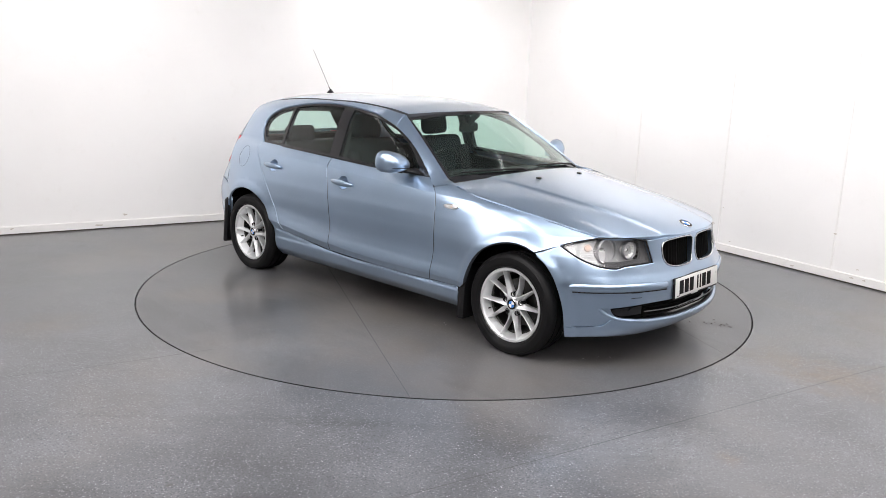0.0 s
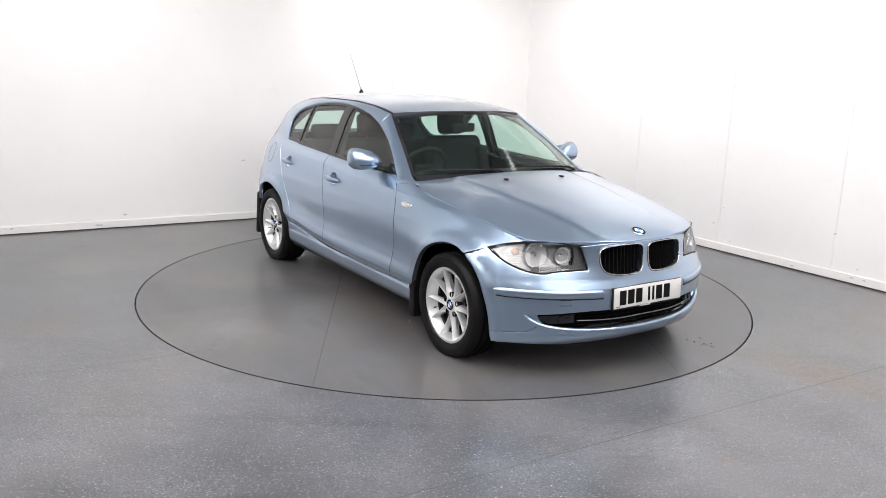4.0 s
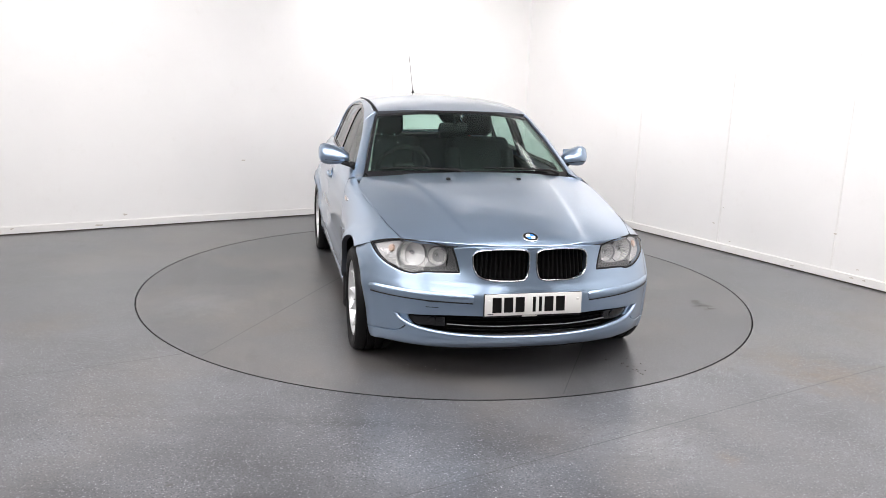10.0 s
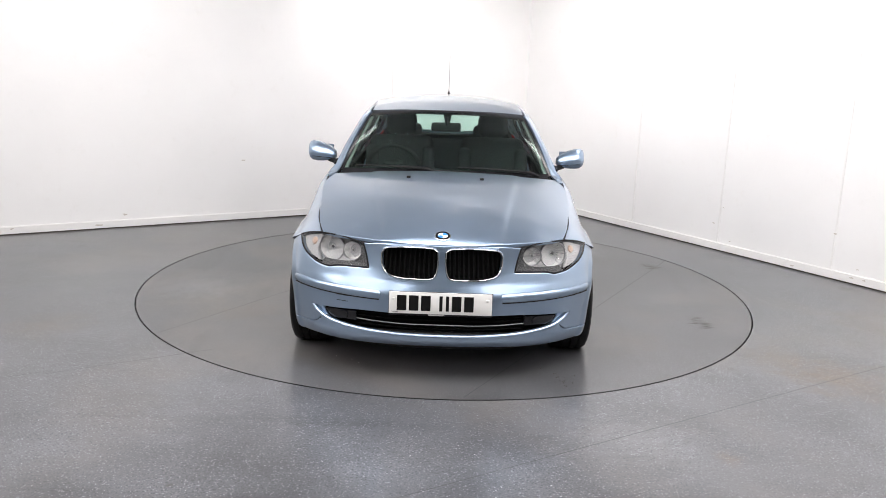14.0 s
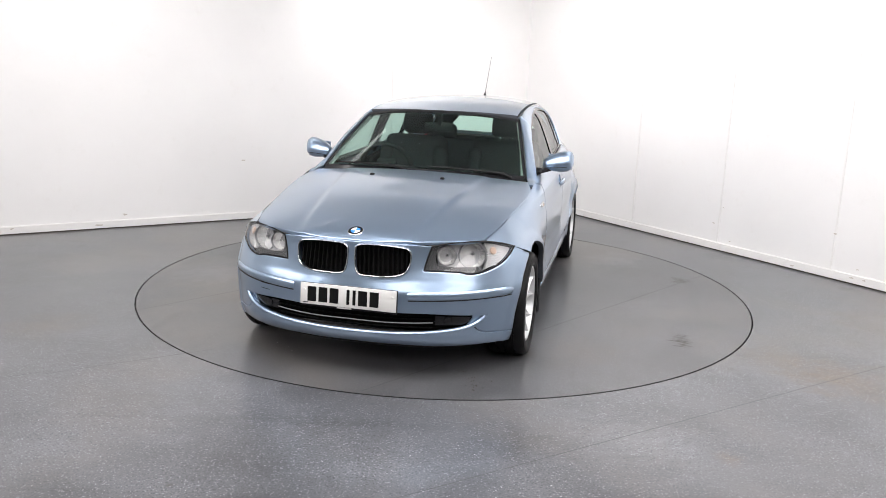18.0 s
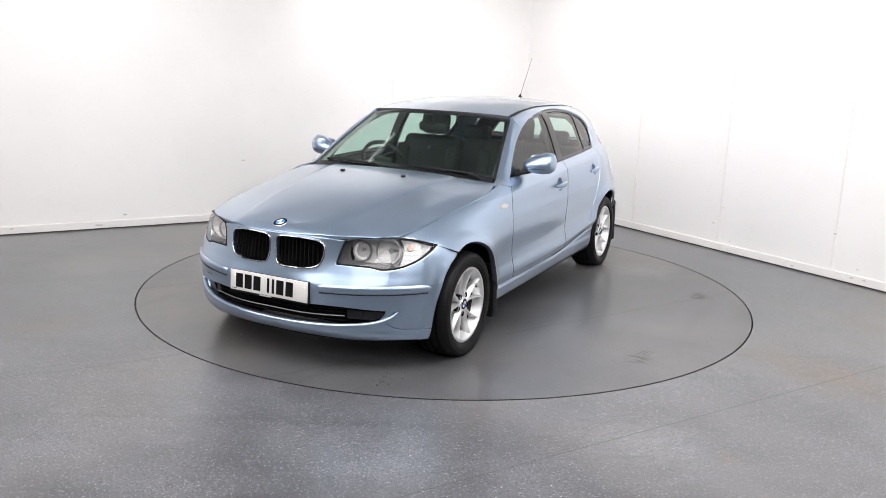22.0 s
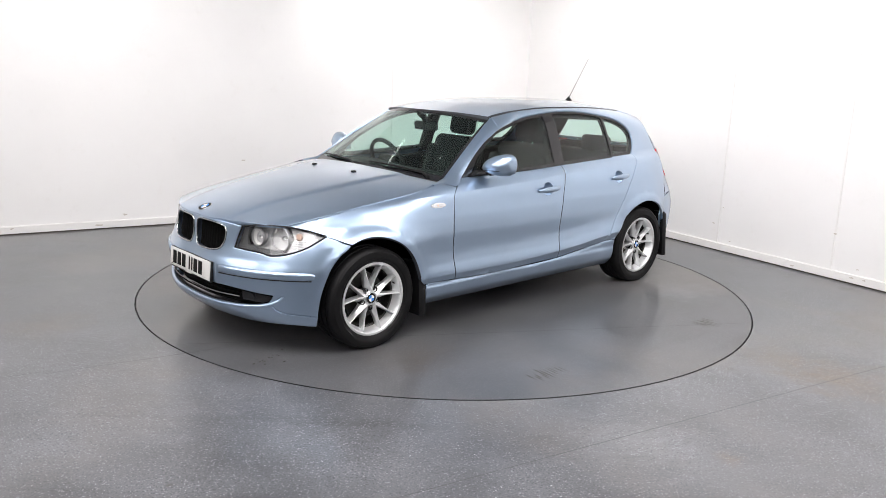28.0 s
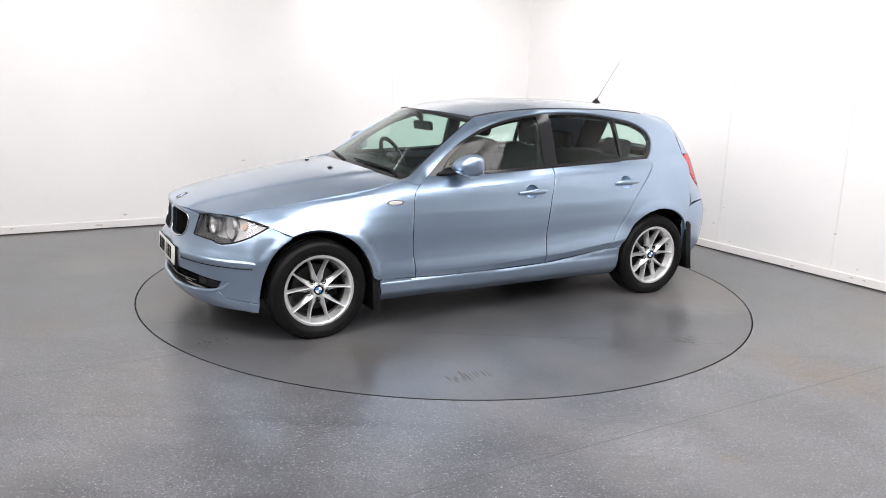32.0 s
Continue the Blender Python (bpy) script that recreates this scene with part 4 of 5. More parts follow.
half = [in_low[c:][::-1], lip_line[::-1], b_arch[k:], b_low]
lip = loop(*half, *[flip(h) for h in half[::-1]])
lip_edge = in_low + flip(in_low)[1:]
part("lip_edge", tube([on_chart(chart_front, p.x, p.y - 0.001, -0.0135)[0] for p in lip_edge], 0.0150, sides=14), PAINT, car)
dam = loop(curve((-0.60, 0.186), (-0.52, 0.152), (-0.3, 0.146), (0.0, 0.145), (0.3, 0.146), (0.52, 0.152), (0.60, 0.186)), curve((0.60, 0.186), (0.60, 0.22)), curve((0.60, 0.22), (-0.60, 0.22)), curve((-0.60, 0.22), (-0.60, 0.186)))
panel("air_dam", TRIM, car, chart_front, dam, step=0.03, depth=0.02, offset=-0.012, label="black plastic air dam below the bumper")
panel("front_lip", PAINT, car, chart_front, lip, step=0.025, depth=0.05, fold=False, creases=NOSE_LINES)

# rear end
rb_top = curve((0.0, 0.66), (0.5, 0.665), (0.80, 0.66), (0.93, 0.635), (1.0, 0.585), (1.03, 0.50))
rb_low = curve((1.03, 0.50), (1.0, 0.40), (0.97, 0.25), (0.6, 0.22), (0.0, 0.22))
panel("rear_bumper", PAINT, car, chart_rear, loop(rb_top, rb_low, flip(rb_low), flip(rb_top)), step=0.05, gap=0.0015, depth=0.006, fold=False)
TAIL = loop(curve((0.842, 0.955), (0.80, 1.005), (0.72, 1.012)), curve((0.72, 1.012), (0.52, 1.0)), curve((0.52, 1.0), (0.52, 0.79)), curve((0.52, 0.79), (0.66, 0.765), (0.76, 0.80), (0.83, 0.88), (0.842, 0.955)))
REARGLASS = loop(curve((0.0, 1.250), (0.47, 1.240)), curve((0.47, 1.240), (0.62, 1.03)), curve((0.62, 1.03), (0.0, 1.01), (-0.62, 1.03)), curve((-0.62, 1.03), (-0.47, 1.240)), curve((-0.47, 1.240), (0.0, 1.250)))
h_half = [curve((0.0, 1.27), (0.45, 1.262)), curve((0.45, 1.262), (0.74, 1.22)), curve((0.74, 1.22), (0.83, 1.015)), curve((0.83, 1.015), (0.515, 1.005)), curve((0.515, 1.005), (0.515, 0.785)),
          curve((0.515, 0.785), (0.66, 0.76), (0.76, 0.79), (0.84, 0.88), (0.90, 0.88)), curve((0.90, 0.88), (0.93, 0.645)), curve((0.93, 0.645), (0.80, 0.667), (0.0, 0.667))]
panel("tailgate", PAINT, car, chart_rear, loop(*h_half, *[flip(c) for c in h_half[::-1]]), holes=(REARGLASS,), step=0.05, gap=0.002, depth=0.012)
ob = panel("rear_window", GLASS, car, chart_rear, REARGLASS, step=0.08, gap=-0.004, offset=-0.01)
ob.visible_shadow = False
panel("tailgate_trim", DASH, car, chart_rear, loop(curve((-0.95, 0.66), (0.95, 0.66)), curve((0.95, 0.66), (0.80, 1.262)), curve((0.80, 1.262), (-0.80, 1.262)), curve((-0.80, 1.262), (-0.95, 0.66))), holes=(REARGLASS,), step=0.08, offset=-0.05)
for mirror in (False, True):
    panel("tail_light", RED, car, chart_rear, TAIL, mirror=mirror, offset=0.004)


# windscreen: a curved pane with a black band round it
def chart_screen(a, b):
    """a across (-1 to 1), b up (0 to 1)."""
    y = a * (0.694 + (0.552 - 0.694) * b)
    base = Vector((-0.535 - 0.127 * a * a, y, 0.948 - 0.02 * a * a))
    top = Vector((-1.046 - 0.137 * a * a, y, 1.312 - 0.046 * a * a))
    p = base.lerp(top, b)
    return p + Vector((0.35, 0, 0.55)) * 0.05 * b * (1 - b)


def sheet(fn, u0, u1, v0, v1, nu, nv, thick=0.004, bm=None):
    bm = bm or bmesh.new()
    g = [[bm.verts.new(fn(u0 + (u1 - u0) * i / nu, v0 + (v1 - v0) * j / nv)) for j in range(nv + 1)] for i in range(nu + 1)]
    fs = [bm.faces.new((g[i][j], g[i + 1][j], g[i + 1][j + 1], g[i][j + 1])) for i in range(nu) for j in range(nv)]
    bmesh.ops.recalc_face_normals(bm, faces=fs)
    if thick:
        bmesh.ops.solidify(bm, geom=fs, thickness=thick)
    return bm


ws = part("windscreen", sheet(chart_screen, -0.975, 0.975, 0.025, 0.96, 24, 10), SCREEN_GLASS, car)
ws.visible_shadow = False
bm = bmesh.new()
for u0, u1, v0, v1 in ((-1.0, -0.972, 0, 1), (0.972, 1.0, 0, 1), (-0.972, 0.972, 0.955, 1.0), (-0.972, 0.972, -0.06, 0.03)):
    sheet(chart_screen, u0, u1, v0, v1, 14, 14, 0.006, bm)
part("windscreen_band", bm, GLOSSBLACK, car)

# floor pan and wheel housings keep the light out below
part("floor_pan", box((-3.2, -0.60, 0.20), (0.45, 0.60, 0.30), 0.03), UNDER, car)
for side in (1, -1):
    bm = box((-2.25, 0.55 * side - 0.2, 0.21), (-0.42, 0.55 * side + 0.2, 0.31), 0.02)
    part("sill_inner", bm, UNDER, car)


def placed(bm, m):
    bm.transform(m)
    return bm


# ---- wheels ----
def wheel(x, side):
    """A ten-spoke alloy wheel; its tyre is pressed flat where it stands."""
    m = pose(x, side * 0.745, 0.291, -90 * side, 0, 0)
    w = part("wheel", lathe([(0.172, -0.10), (0.196, -0.10), (0.196, 0.05), (0.172, 0.03)], m, 48), STEEL, car)
    tyre = [(0.205, -0.09), (0.218, -0.10), (0.26, -0.107), (0.285, -0.100), (0.297, -0.086), (0.3005, -0.06), (0.3005, -0.052), (0.293, -0.050), (0.293, -0.044), (0.301, -0.042), (0.3015, -0.008),
            (0.294, -0.006), (0.294, 0.006), (0.3015, 0.008), (0.301, 0.042), (0.293, 0.044), (0.293, 0.050), (0.3005, 0.052), (0.3005, 0.06),
            (0.297, 0.084), (0.286, 0.099), (0.278, 0.1015), (0.276, 0.1045), (0.258, 0.107), (0.240, 0.1055), (0.238, 0.1035), (0.226, 0.102), (0.217, 0.092), (0.206, 0.085)]
    bm = lathe(tyre, m, 72)
    for v in bm.verts:
        if v.co.z < 0.004:
            v.co.z = 0.004
        elif v.co.z < 0.075 and abs(v.co.y) > 0.745 + 0.09:
            v.co.y += side * 0.006 * (1 - v.co.z / 0.075)
    part("tyre", bm, RUBBER, w, "black road tyre")
    rim = [(0.172, 0.02), (0.184, 0.045), (0.1945, 0.074), (0.1985, 0.0890), (0.2035, 0.094), (0.2155, 0.094), (0.2175, 0.091), (0.2175, 0.078), (0.208, 0.06), (0.188, -0.09), (0.178, -0.09)]
    part("rim", lathe(rim, m, 72), ALLOY, w, "silver alloy rim")
    for k in range(5):
        bolt = 90 + 72 * k
        for s in (-1, 1):
            # a blade: a narrow ridge on its outer side and a flank that falls off towards its twin
            end = radians(bolt + s * 18.0)
            inner = Vector((0.040 * math.cos(end + s * 0.42), 0.040 * math.sin(end + s * 0.42)))
            outer = Vector((0.205 * math.cos(end), 0.205 * math.sin(end)))
            t = (outer - inner).normalized()
            to = Vector((t.y, -t.x)) * s
            rings = []
            for i in range(9):
                u = i / 8
                p = inner.lerp(outer, u)
                top = 0.073 + 0.018 * u - 0.007 * math.sin(math.pi * u)
                wide = 0.036 * (1 - u) ** 2.8 + 0.0070 + 0.004 * max(0.0, u - 0.8) * 5
                rings.append([m @ Vector((p.x + to.x * a, p.y + to.y * a, top + d))
                              for a, d in ((-0.0065, -0.045), (-0.0055, -0.012), (-0.0030, -0.0012), (0.0, 0.0), (0.0022, -0.0012), (wide * 0.55, -0.012), (wide, -0.021), (wide + 0.001, -0.045))])
            part("spoke", ring_grid(rings), ALLOY, w, sharp=24)
    part("hub", lathe([(0.0, 0.0), (0.050, 0.0), (0.052, 0.040), (0.050, 0.058), (0.042, 0.068), (0.036, 0.070), (0.034, 0.062), (0.0, 0.062)], m, 40), ALLOY, w)
    for k in range(5):
        a = radians(90 + 72 * k)
        at = m @ Matrix.Translation((0.0585 * math.cos(a), 0.0585 * math.sin(a), 0))
        part("bolt_well", lathe([(0.0, 0.03), (0.0150, 0.03), (0.0150, 0.0660), (0.0125, 0.0662), (0.0115, 0.045), (0.0, 0.045)], at, 16), GLOSSBLACK, w)
        part("wheel_bolt", lathe([(0.0, 0.044), (0.0085, 0.044), (0.0080, 0.056), (0.0, 0.057)], at, 6), STEEL, w)
    a = radians(200)
    part("valve", tube([m @ Vector((0.190 * math.cos(a), 0.190 * math.sin(a), 0.03)), m @ Vector((0.182 * math.cos(a), 0.182 * math.sin(a), 0.066))], 0.004, sides=8), TRIM, w)
    badge(m @ Matrix.Translation((0, 0, 0.066)), 0.032, w, "wheel_cap")
    part("brake_disc", lathe([(0.06, -0.03), (0.138, -0.03), (0.138, -0.01), (0.06, -0.01)], m, 40), STEEL, w)
    part("brake_caliper", placed(box((-0.145, -0.055, -0.06), (-0.085, 0.055, 0.012), 0.012), m), UNDER, w)


def badge(m, r, parent, name):
    """A round emblem: dark ring and four plain quadrants."""
    host = part(name, lathe([(0.0, 0.0), (r, 0.0), (r, 0.004), (r * 0.94, 0.006), (0.0, 0.006)], m, 32), CHROME, parent, "round emblem with blue and white quadrants")
    b = host if parent is car else parent
    part("ring", lathe([(r * 0.62, 0.0055), (r * 0.93, 0.0055), (r * 0.93, 0.0068), (r * 0.62, 0.0068)], m, 32), INK, b)
    for k in range(4):
        bm = bmesh.new()
        mid = bm.verts.new(m @ Vector((0, 0, 0.0072)))
        arc = [bm.verts.new(m @ Vector((r * 0.62 * math.cos(a), r * 0.62 * math.sin(a), 0.0072))) for a in (math.pi / 2 * (k + i / 6) for i in range(7))]
        for p, q in zip(arc, arc[1:]):
            bm.faces.new((mid, p, q))
        part("quadrant", bm, BLUE if k % 2 else WHITE, b)


for x in (-0.022, -2.630):
    for side in (1, -1):
        wheel(x, side)

# ---- lamps, grilles and other fittings of the nose ----
def chart_loop(chart, poly, offset, mirror=False):
    pts = [on_chart(chart, p.x, p.y, offset)[0] for p in poly]
    return [Vector((p.x, -p.y, p.z)) for p in pts] if mirror else pts


def facing(p, d, spin=0):
    """A pose at p whose z axis points along d."""
    return Matrix.Translation(p) @ Vector(d).to_track_quat("Z", "Y").to_matrix().to_4x4() @ pose(0, 0, 0, 0, 0, spin)


for mirror in (False, True):
    s = -1 if mirror else 1
    # headlamp: black seal, dark bezel, two bowls, side indicator, clear lens
    lamp = panel("headlamp", LENS, car, chart_front, HEADLAMP, mirror=mirror, gap=0.006, depth=0.012, offset=0.002, step=0.03, label="clear lens headlamp with two round bowls")
    lamp.visible_shadow = False
    part("seal", tube(chart_loop(chart_front, shrink(HEADLAMP if area(HEADLAMP) > 0 else HEADLAMP[::-1], 0.003), -0.002, mirror), 0.0046, True, 6), TRIM, lamp)
    panel("reflector_back", CLEAR, lamp, chart_front, HEADLAMP, mirror=mirror, gap=0.004, depth=0.03, offset=-0.07, step=0.05)
    panel("bezel_floor", BEZEL, lamp, chart_front, loop(curve((0.42, 0.588), (0.51, 0.584), (0.60, 0.579), (0.65, 0.568), (0.72, 0.577)), curve((0.72, 0.577), (0.70, 0.606)),
          curve((0.70, 0.606), (0.60, 0.606), (0.52, 0.612), (0.43, 0.618)), curve((0.43, 0.618), (0.42, 0.588))), mirror=mirror, gap=0.001, offset=-0.022, depth=0.05)
    panel("bezel_cheek", BEZEL, lamp, chart_front, loop(curve((0.425, 0.60), (0.448, 0.66), (0.47, 0.70)), curve((0.47, 0.70), (0.505, 0.705)), curve((0.505, 0.705), (0.49, 0.65), (0.495, 0.60)), curve((0.495, 0.60), (0.425, 0.60))),
          mirror=mirror, gap=0.001, offset=-0.025, depth=0.05)
    for x, y, z, r, depth in ((0.500, 0.468, 0.652, 0.050, 0.05), (0.428, 0.585, 0.650, 0.069, 0.065)):
        m = facing((x, s * y, z), (1.0, s * 0.18, 0.02))
        bowl = part("lamp_bowl", lathe([(0.0, -depth), (r * 0.35, -depth * 0.92), (r * 0.62, -depth * 0.72), (r * 0.82, -depth * 0.42), (r * 0.95, -depth * 0.08), (r * 0.96, -depth * 0.12),
                                        (r * 0.8, -depth * 0.72), (r * 0.4, -depth - 0.004), (0.0, -depth - 0.004)], m, 13), REFLECTOR, lamp, "bright faceted reflector bowl", smooth=False)
        part("bowl_ring", lathe([(r * 0.93, -0.012), (r * 0.96, 0.006), (r, 0.008), (r * 1.05, 0.002), (r * 1.05, -0.012)], m, 40), SATIN, lamp)
        part("bulb_cap", lathe([(0.0, -depth), (r * 0.2, -depth), (r * 0.2, -depth * 0.35), (r * 0.12, -depth * 0.25), (0.0, -depth * 0.25)], m, 16), CHROME, lamp)
        for k in range(7):
            a = radians(-54 + 18 * k)
            p0, p1 = m @ Vector((r * 0.4 * math.cos(a), r * 0.4 * math.sin(a), -depth * 0.9)), m @ Vector((r * 0.92 * math.cos(a), r * 0.92 * math.sin(a), -depth * 0.15))
            part("facet_rib", tube([p0, p1], 0.0016, sides=5), CHROME, lamp)
    IND = loop(curve((0.735, 0.588), (0.80, 0.606), (0.87, 0.643), (0.928, 0.680)), curve((0.928, 0.680), (0.84, 0.706), (0.755, 0.718)), curve((0.755, 0.718), (0.768, 0.66), (0.735, 0.588)))
    panel("indicator", CLEAR, lamp, chart_front, IND, mirror=mirror, gap=0.002, offset=-0.02, depth=0.03, label="pale side indicator with fine ribs")
    p, n = on_chart(chart_front, 0.80, 0.676, -0.017)
    part("indicator_bulb", lathe([(0.0, 0.0), (0.021, 0.0), (0.017, 0.006), (0.0, 0.009)], facing((p.x, s * p.y, p.z), (n.x, s * n.y, n.z)), 16), ORANGE, lamp)
    for k in range(6):
        z = 0.606 + 0.012 * k
        pts = [on_chart(chart_front, a, z, -0.0165)[0] for a in (0.757, 0.78, 0.80 + 0.010 * k)]
        part("lens_rib", tube([(q.x, s * q.y, q.z) for q in pts], 0.0022, sides=5), CLEAR, lamp)
    # kidney grille: chrome frame, black back, upright bars
    kid = KIDNEY if area(KIDNEY) > 0 else KIDNEY[::-1]
    grille = part("kidney_grille", tube(chart_loop(chart_front, shrink(kid, 0.002), 0.002, mirror), 0.0030, True, 8), CHROME, car, "black barred grille in a chrome frame")
    panel("backing", UNDER, grille, chart_front, kid, mirror=mirror, gap=-0.008, offset=-0.05, depth=0.002, step=0.05)
    for k in range(11):
        a = 0.045 + 0.0285 * k
        col = [p.y for p in kid if abs(p.x - a) < 0.018]
        if len(col) < 2:
            continue
        lo, hi = min(col) + 0.004, max(col) - 0.004
        rings = []
        for z in (lo, lo * 0.75 + hi * 0.25, (lo + hi) / 2, lo * 0.25 + hi * 0.75, hi):
            f, n = on_chart(chart_front, a, z, -0.020)
            t = Vector((-n.y, n.x, 0)).normalized()
            rings.append([Vector((q.x, s * q.y, q.z)) for q in (f + t * 0.0045 - n * 0.03, f + t * 0.0018, f - t * 0.0018, f - t * 0.0045 - n * 0.03)])
        part("grille_bar", ring_grid(rings), UNDER, grille)
    # bumper strip, fog lamp, towing-eye cover
    line = [on_chart(chart_front, a, 0.463 + 0.004 * (a - 0.33) / 0.53, -0.0015)[0] for a in (0.326, 0.336, 0.38, 0.44, 0.5, 0.56, 0.62, 0.68, 0.73, 0.78, 0.82, 0.855, 0.870)]
    part("bumper_strip", tube([(q.x, s * q.y, q.z) for q in line], [0.007, 0.0105] + [0.011] * 9 + [0.0095, 0.005], flat=2.0, sides=14), PAINT, car)
    # black tube along the strip's lower edge stands in for the shade below it
    low = [on_chart(chart_front, a, 0.4395 + 0.004 * (a - 0.33) / 0.53, 0.002)[0] for a in (0.33, 0.42, 0.5, 0.58, 0.66, 0.74, 0.80, 0.855)]
    part("strip_shade_line", tube([(q.x, s * q.y, q.z) for q in low], 0.0034, sides=6), TRIM, car)
    fog = loop(curve((0.47, 0.300), (0.47, 0.352)), curve((0.47, 0.352), (0.60, 0.345), (0.668, 0.338)), curve((0.668, 0.338), (0.64, 0.310), (0.60, 0.295)), curve((0.60, 0.295), (0.47, 0.300)))
    f = panel("fog_lamp", GLOSSBLACK, car, chart_front, fog, mirror=mirror, gap=0.002, offset=-0.028, depth=0.03, label="dark fog lamp in the lower intake")
    p, n = on_chart(chart_front, 0.535, 0.325, -0.026)
    part("lamp_glass", lathe([(0.0, 0.0), (0.022, 0.0), (0.020, 0.004), (0.0, 0.006)], facing((p.x, s * p.y, p.z), (n.x, s * n.y, n.z)), 20), GLOSSBLACK, f)
    cheek = loop(curve((0.665, 0.300), (0.69, 0.318), (0.722, 0.345)), curve((0.722, 0.345), (0.665, 0.350)), curve((0.665, 0.350), (0.655, 0.325), (0.630, 0.292)), curve((0.630, 0.292), (0.665, 0.300)))
    panel("intake_cheek", PAINT, car, chart_front, cheek, mirror=mirror, gap=-0.001, offset=-0.022, depth=0.01, step=0.02, fold=False)

panel("intake_backing", UNDER, car, chart_front, INTAKE, gap=-0.02, offset=-0.075, depth=0.002, step=0.06)
floor_in = [on_chart(chart_front, a, 0.262, -0.03)[0] for a in (-0.55, -0.4, -0.2, 0, 0.2, 0.4, 0.55)]
part("intake_bar", tube(floor_in, 0.012, flat=0.6), TRIM, car)
part("intake_trim", tube([on_chart(chart_front, a, 0.313 + 0.005 * (a / 0.45) ** 2, -0.016)[0] for a in (-0.46, -0.38, -0.3, -0.22, -0.15, -0.07, 0, 0.07, 0.15, 0.22, 0.3, 0.38, 0.46)], 0.0035, flat=0.8), SATIN, car, "thin bright trim line")
for z in (0.285, 0.33, 0.348):
    part("intake_slat", tube([on_chart(chart_front, a, z, -0.035)[0] for a in (-0.46, -0.3, -0.15, 0, 0.15, 0.3, 0.46)], 0.006, flat=0.5), UNDER, car)
bm = bmesh.new()
for a0, a1, z in ((0.500, 0.562, 0.437), (0.500, 0.562, 0.407)):
    tube([Vector((q.x, -q.y, q.z)) for q in (on_chart(chart_front, a, z, 0.0006)[0] for a in (a0, (a0 + a1) / 2, a1))], 0.0016, sides=5, bm=bm)
part("towing_cover_edge", bm, TRIM, car)

# number plate with plain bars
mp = pose(0.6955, 0.0, 0.4355) @ pose(0, 0, 0, 0, -3.8, 0)


plate = part("number_plate", placed(box((-0.006, -0.26, -0.0555), (0.0, 0.26, 0.0555), 0.002), mp), PLATE, car, "white number plate with black bars", sharp=30)
part("plate_holder", placed(box((-0.022, -0.262, -0.066), (-0.0065, 0.262, 0.056), 0.002), mp), TRIM, plate)
for k, y in enumerate((0.155, 0.093, 0.047, 0.014, -0.062, -0.123, -0.184)):
    w = 0.008 if k in (2, 3) else 0.024
    part("bar", placed(box((-0.001, y - 0.012 - w, -0.039), (0.0012, y - 0.012 + w, 0.039)), mp), INK, plate, smooth=False)
part("small_bar", placed(box((-0.001, -0.245, -0.047), (0.001, -0.215, -0.044)), mp), INK, plate, smooth=False)
part("holder_bar", placed(box((-0.0065, -0.06, -0.0645), (-0.0055, 0.02, -0.058)), mp), PLATE, plate, smooth=False)
for y in (-0.238, 0.238):
    part("screw_cap", lathe([(0.0, 0.0), (0.007, 0.0), (0.006, 0.0025), (0.0, 0.0025)], mp @ pose(0, y, 0.02, 0, 90, 0), 14), PLATE, plate)

p, n = on_chart(chart_bonnet, 0.585, 0.0, -0.003)
badge(facing(p, n, 90), 0.041, car, "badge")
for y in (0.225, -0.225):
    p, n = on_chart(chart_bonnet, -0.316, y, 0.0)
    part("washer_nozzle", box((p.x - 0.014, p.y - 0.012, p.z - 0.004), (p.x + 0.014, p.y + 0.012, p.z + 0.010), 0.004), TRIM, car)

# cowl, wipers
part("cowl", sheet(lambda u, v: Vector((-0.465 - 0.105 * u * u - 0.09 * v, 0.69 * u, 0.934 - 0.026 * u * u + 0.003 * v)), -1, 1, 0, 1, 20, 3, 0.01), TRIM, car)
for y0, y1 in ((-0.06, -0.60), (0.60, 0.06)):
    def at(s, b, lift):
        y = y0 + (y1 - y0) * s
        return chart_screen(y / 0.69, b) + Vector((0.5, 0, 0.75)) * lift
    w = part("wiper", tube([at(0.0, -0.03, 0.012), at(0.1, 0.01, 0.020), at(0.5, 0.030, 0.020), at(0.75, 0.040, 0.018)], [0.010, 0.008, 0.005, 0.004]), TRIM, car)
    part("wiper_blade", tube([at(0.12, 0.02, 0.014), at(0.5, 0.045, 0.014), at(0.98, 0.05, 0.013)], 0.007, flat=0.7), TRIM, w)

# aerial
aerial = part("aerial", ring_grid([[(-2.676 + a * math.cos(t), b * math.sin(t), z) for t in (2 * math.pi * k / 14 for k in range(14))]
              for a, b, z in ((0.045, 0.020, 1.360), (0.043, 0.018, 1.372), (0.028, 0.012, 1.384), (0.010, 0.007, 1.396), (0.006, 0.005, 1.402))]), TRIM, car, "thin black roof aerial")
part("rod", tube([(-2.680, 0, 1.392), (-2.705, 0, 1.428), (-2.905, 0, 1.715)], [0.004, 0.002, 0.0014], sides=6), TRIM, aerial)

# fuel flap on the right side
ring = [Vector((-2.79 + 0.076 * math.cos(t), 0.872 + 0.078 * math.sin(t))) for t in (2 * math.pi * k / 40 for k in range(40))]
# a dark tube draws the shaded gap round the flap
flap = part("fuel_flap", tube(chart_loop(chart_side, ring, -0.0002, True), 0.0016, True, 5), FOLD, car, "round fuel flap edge")

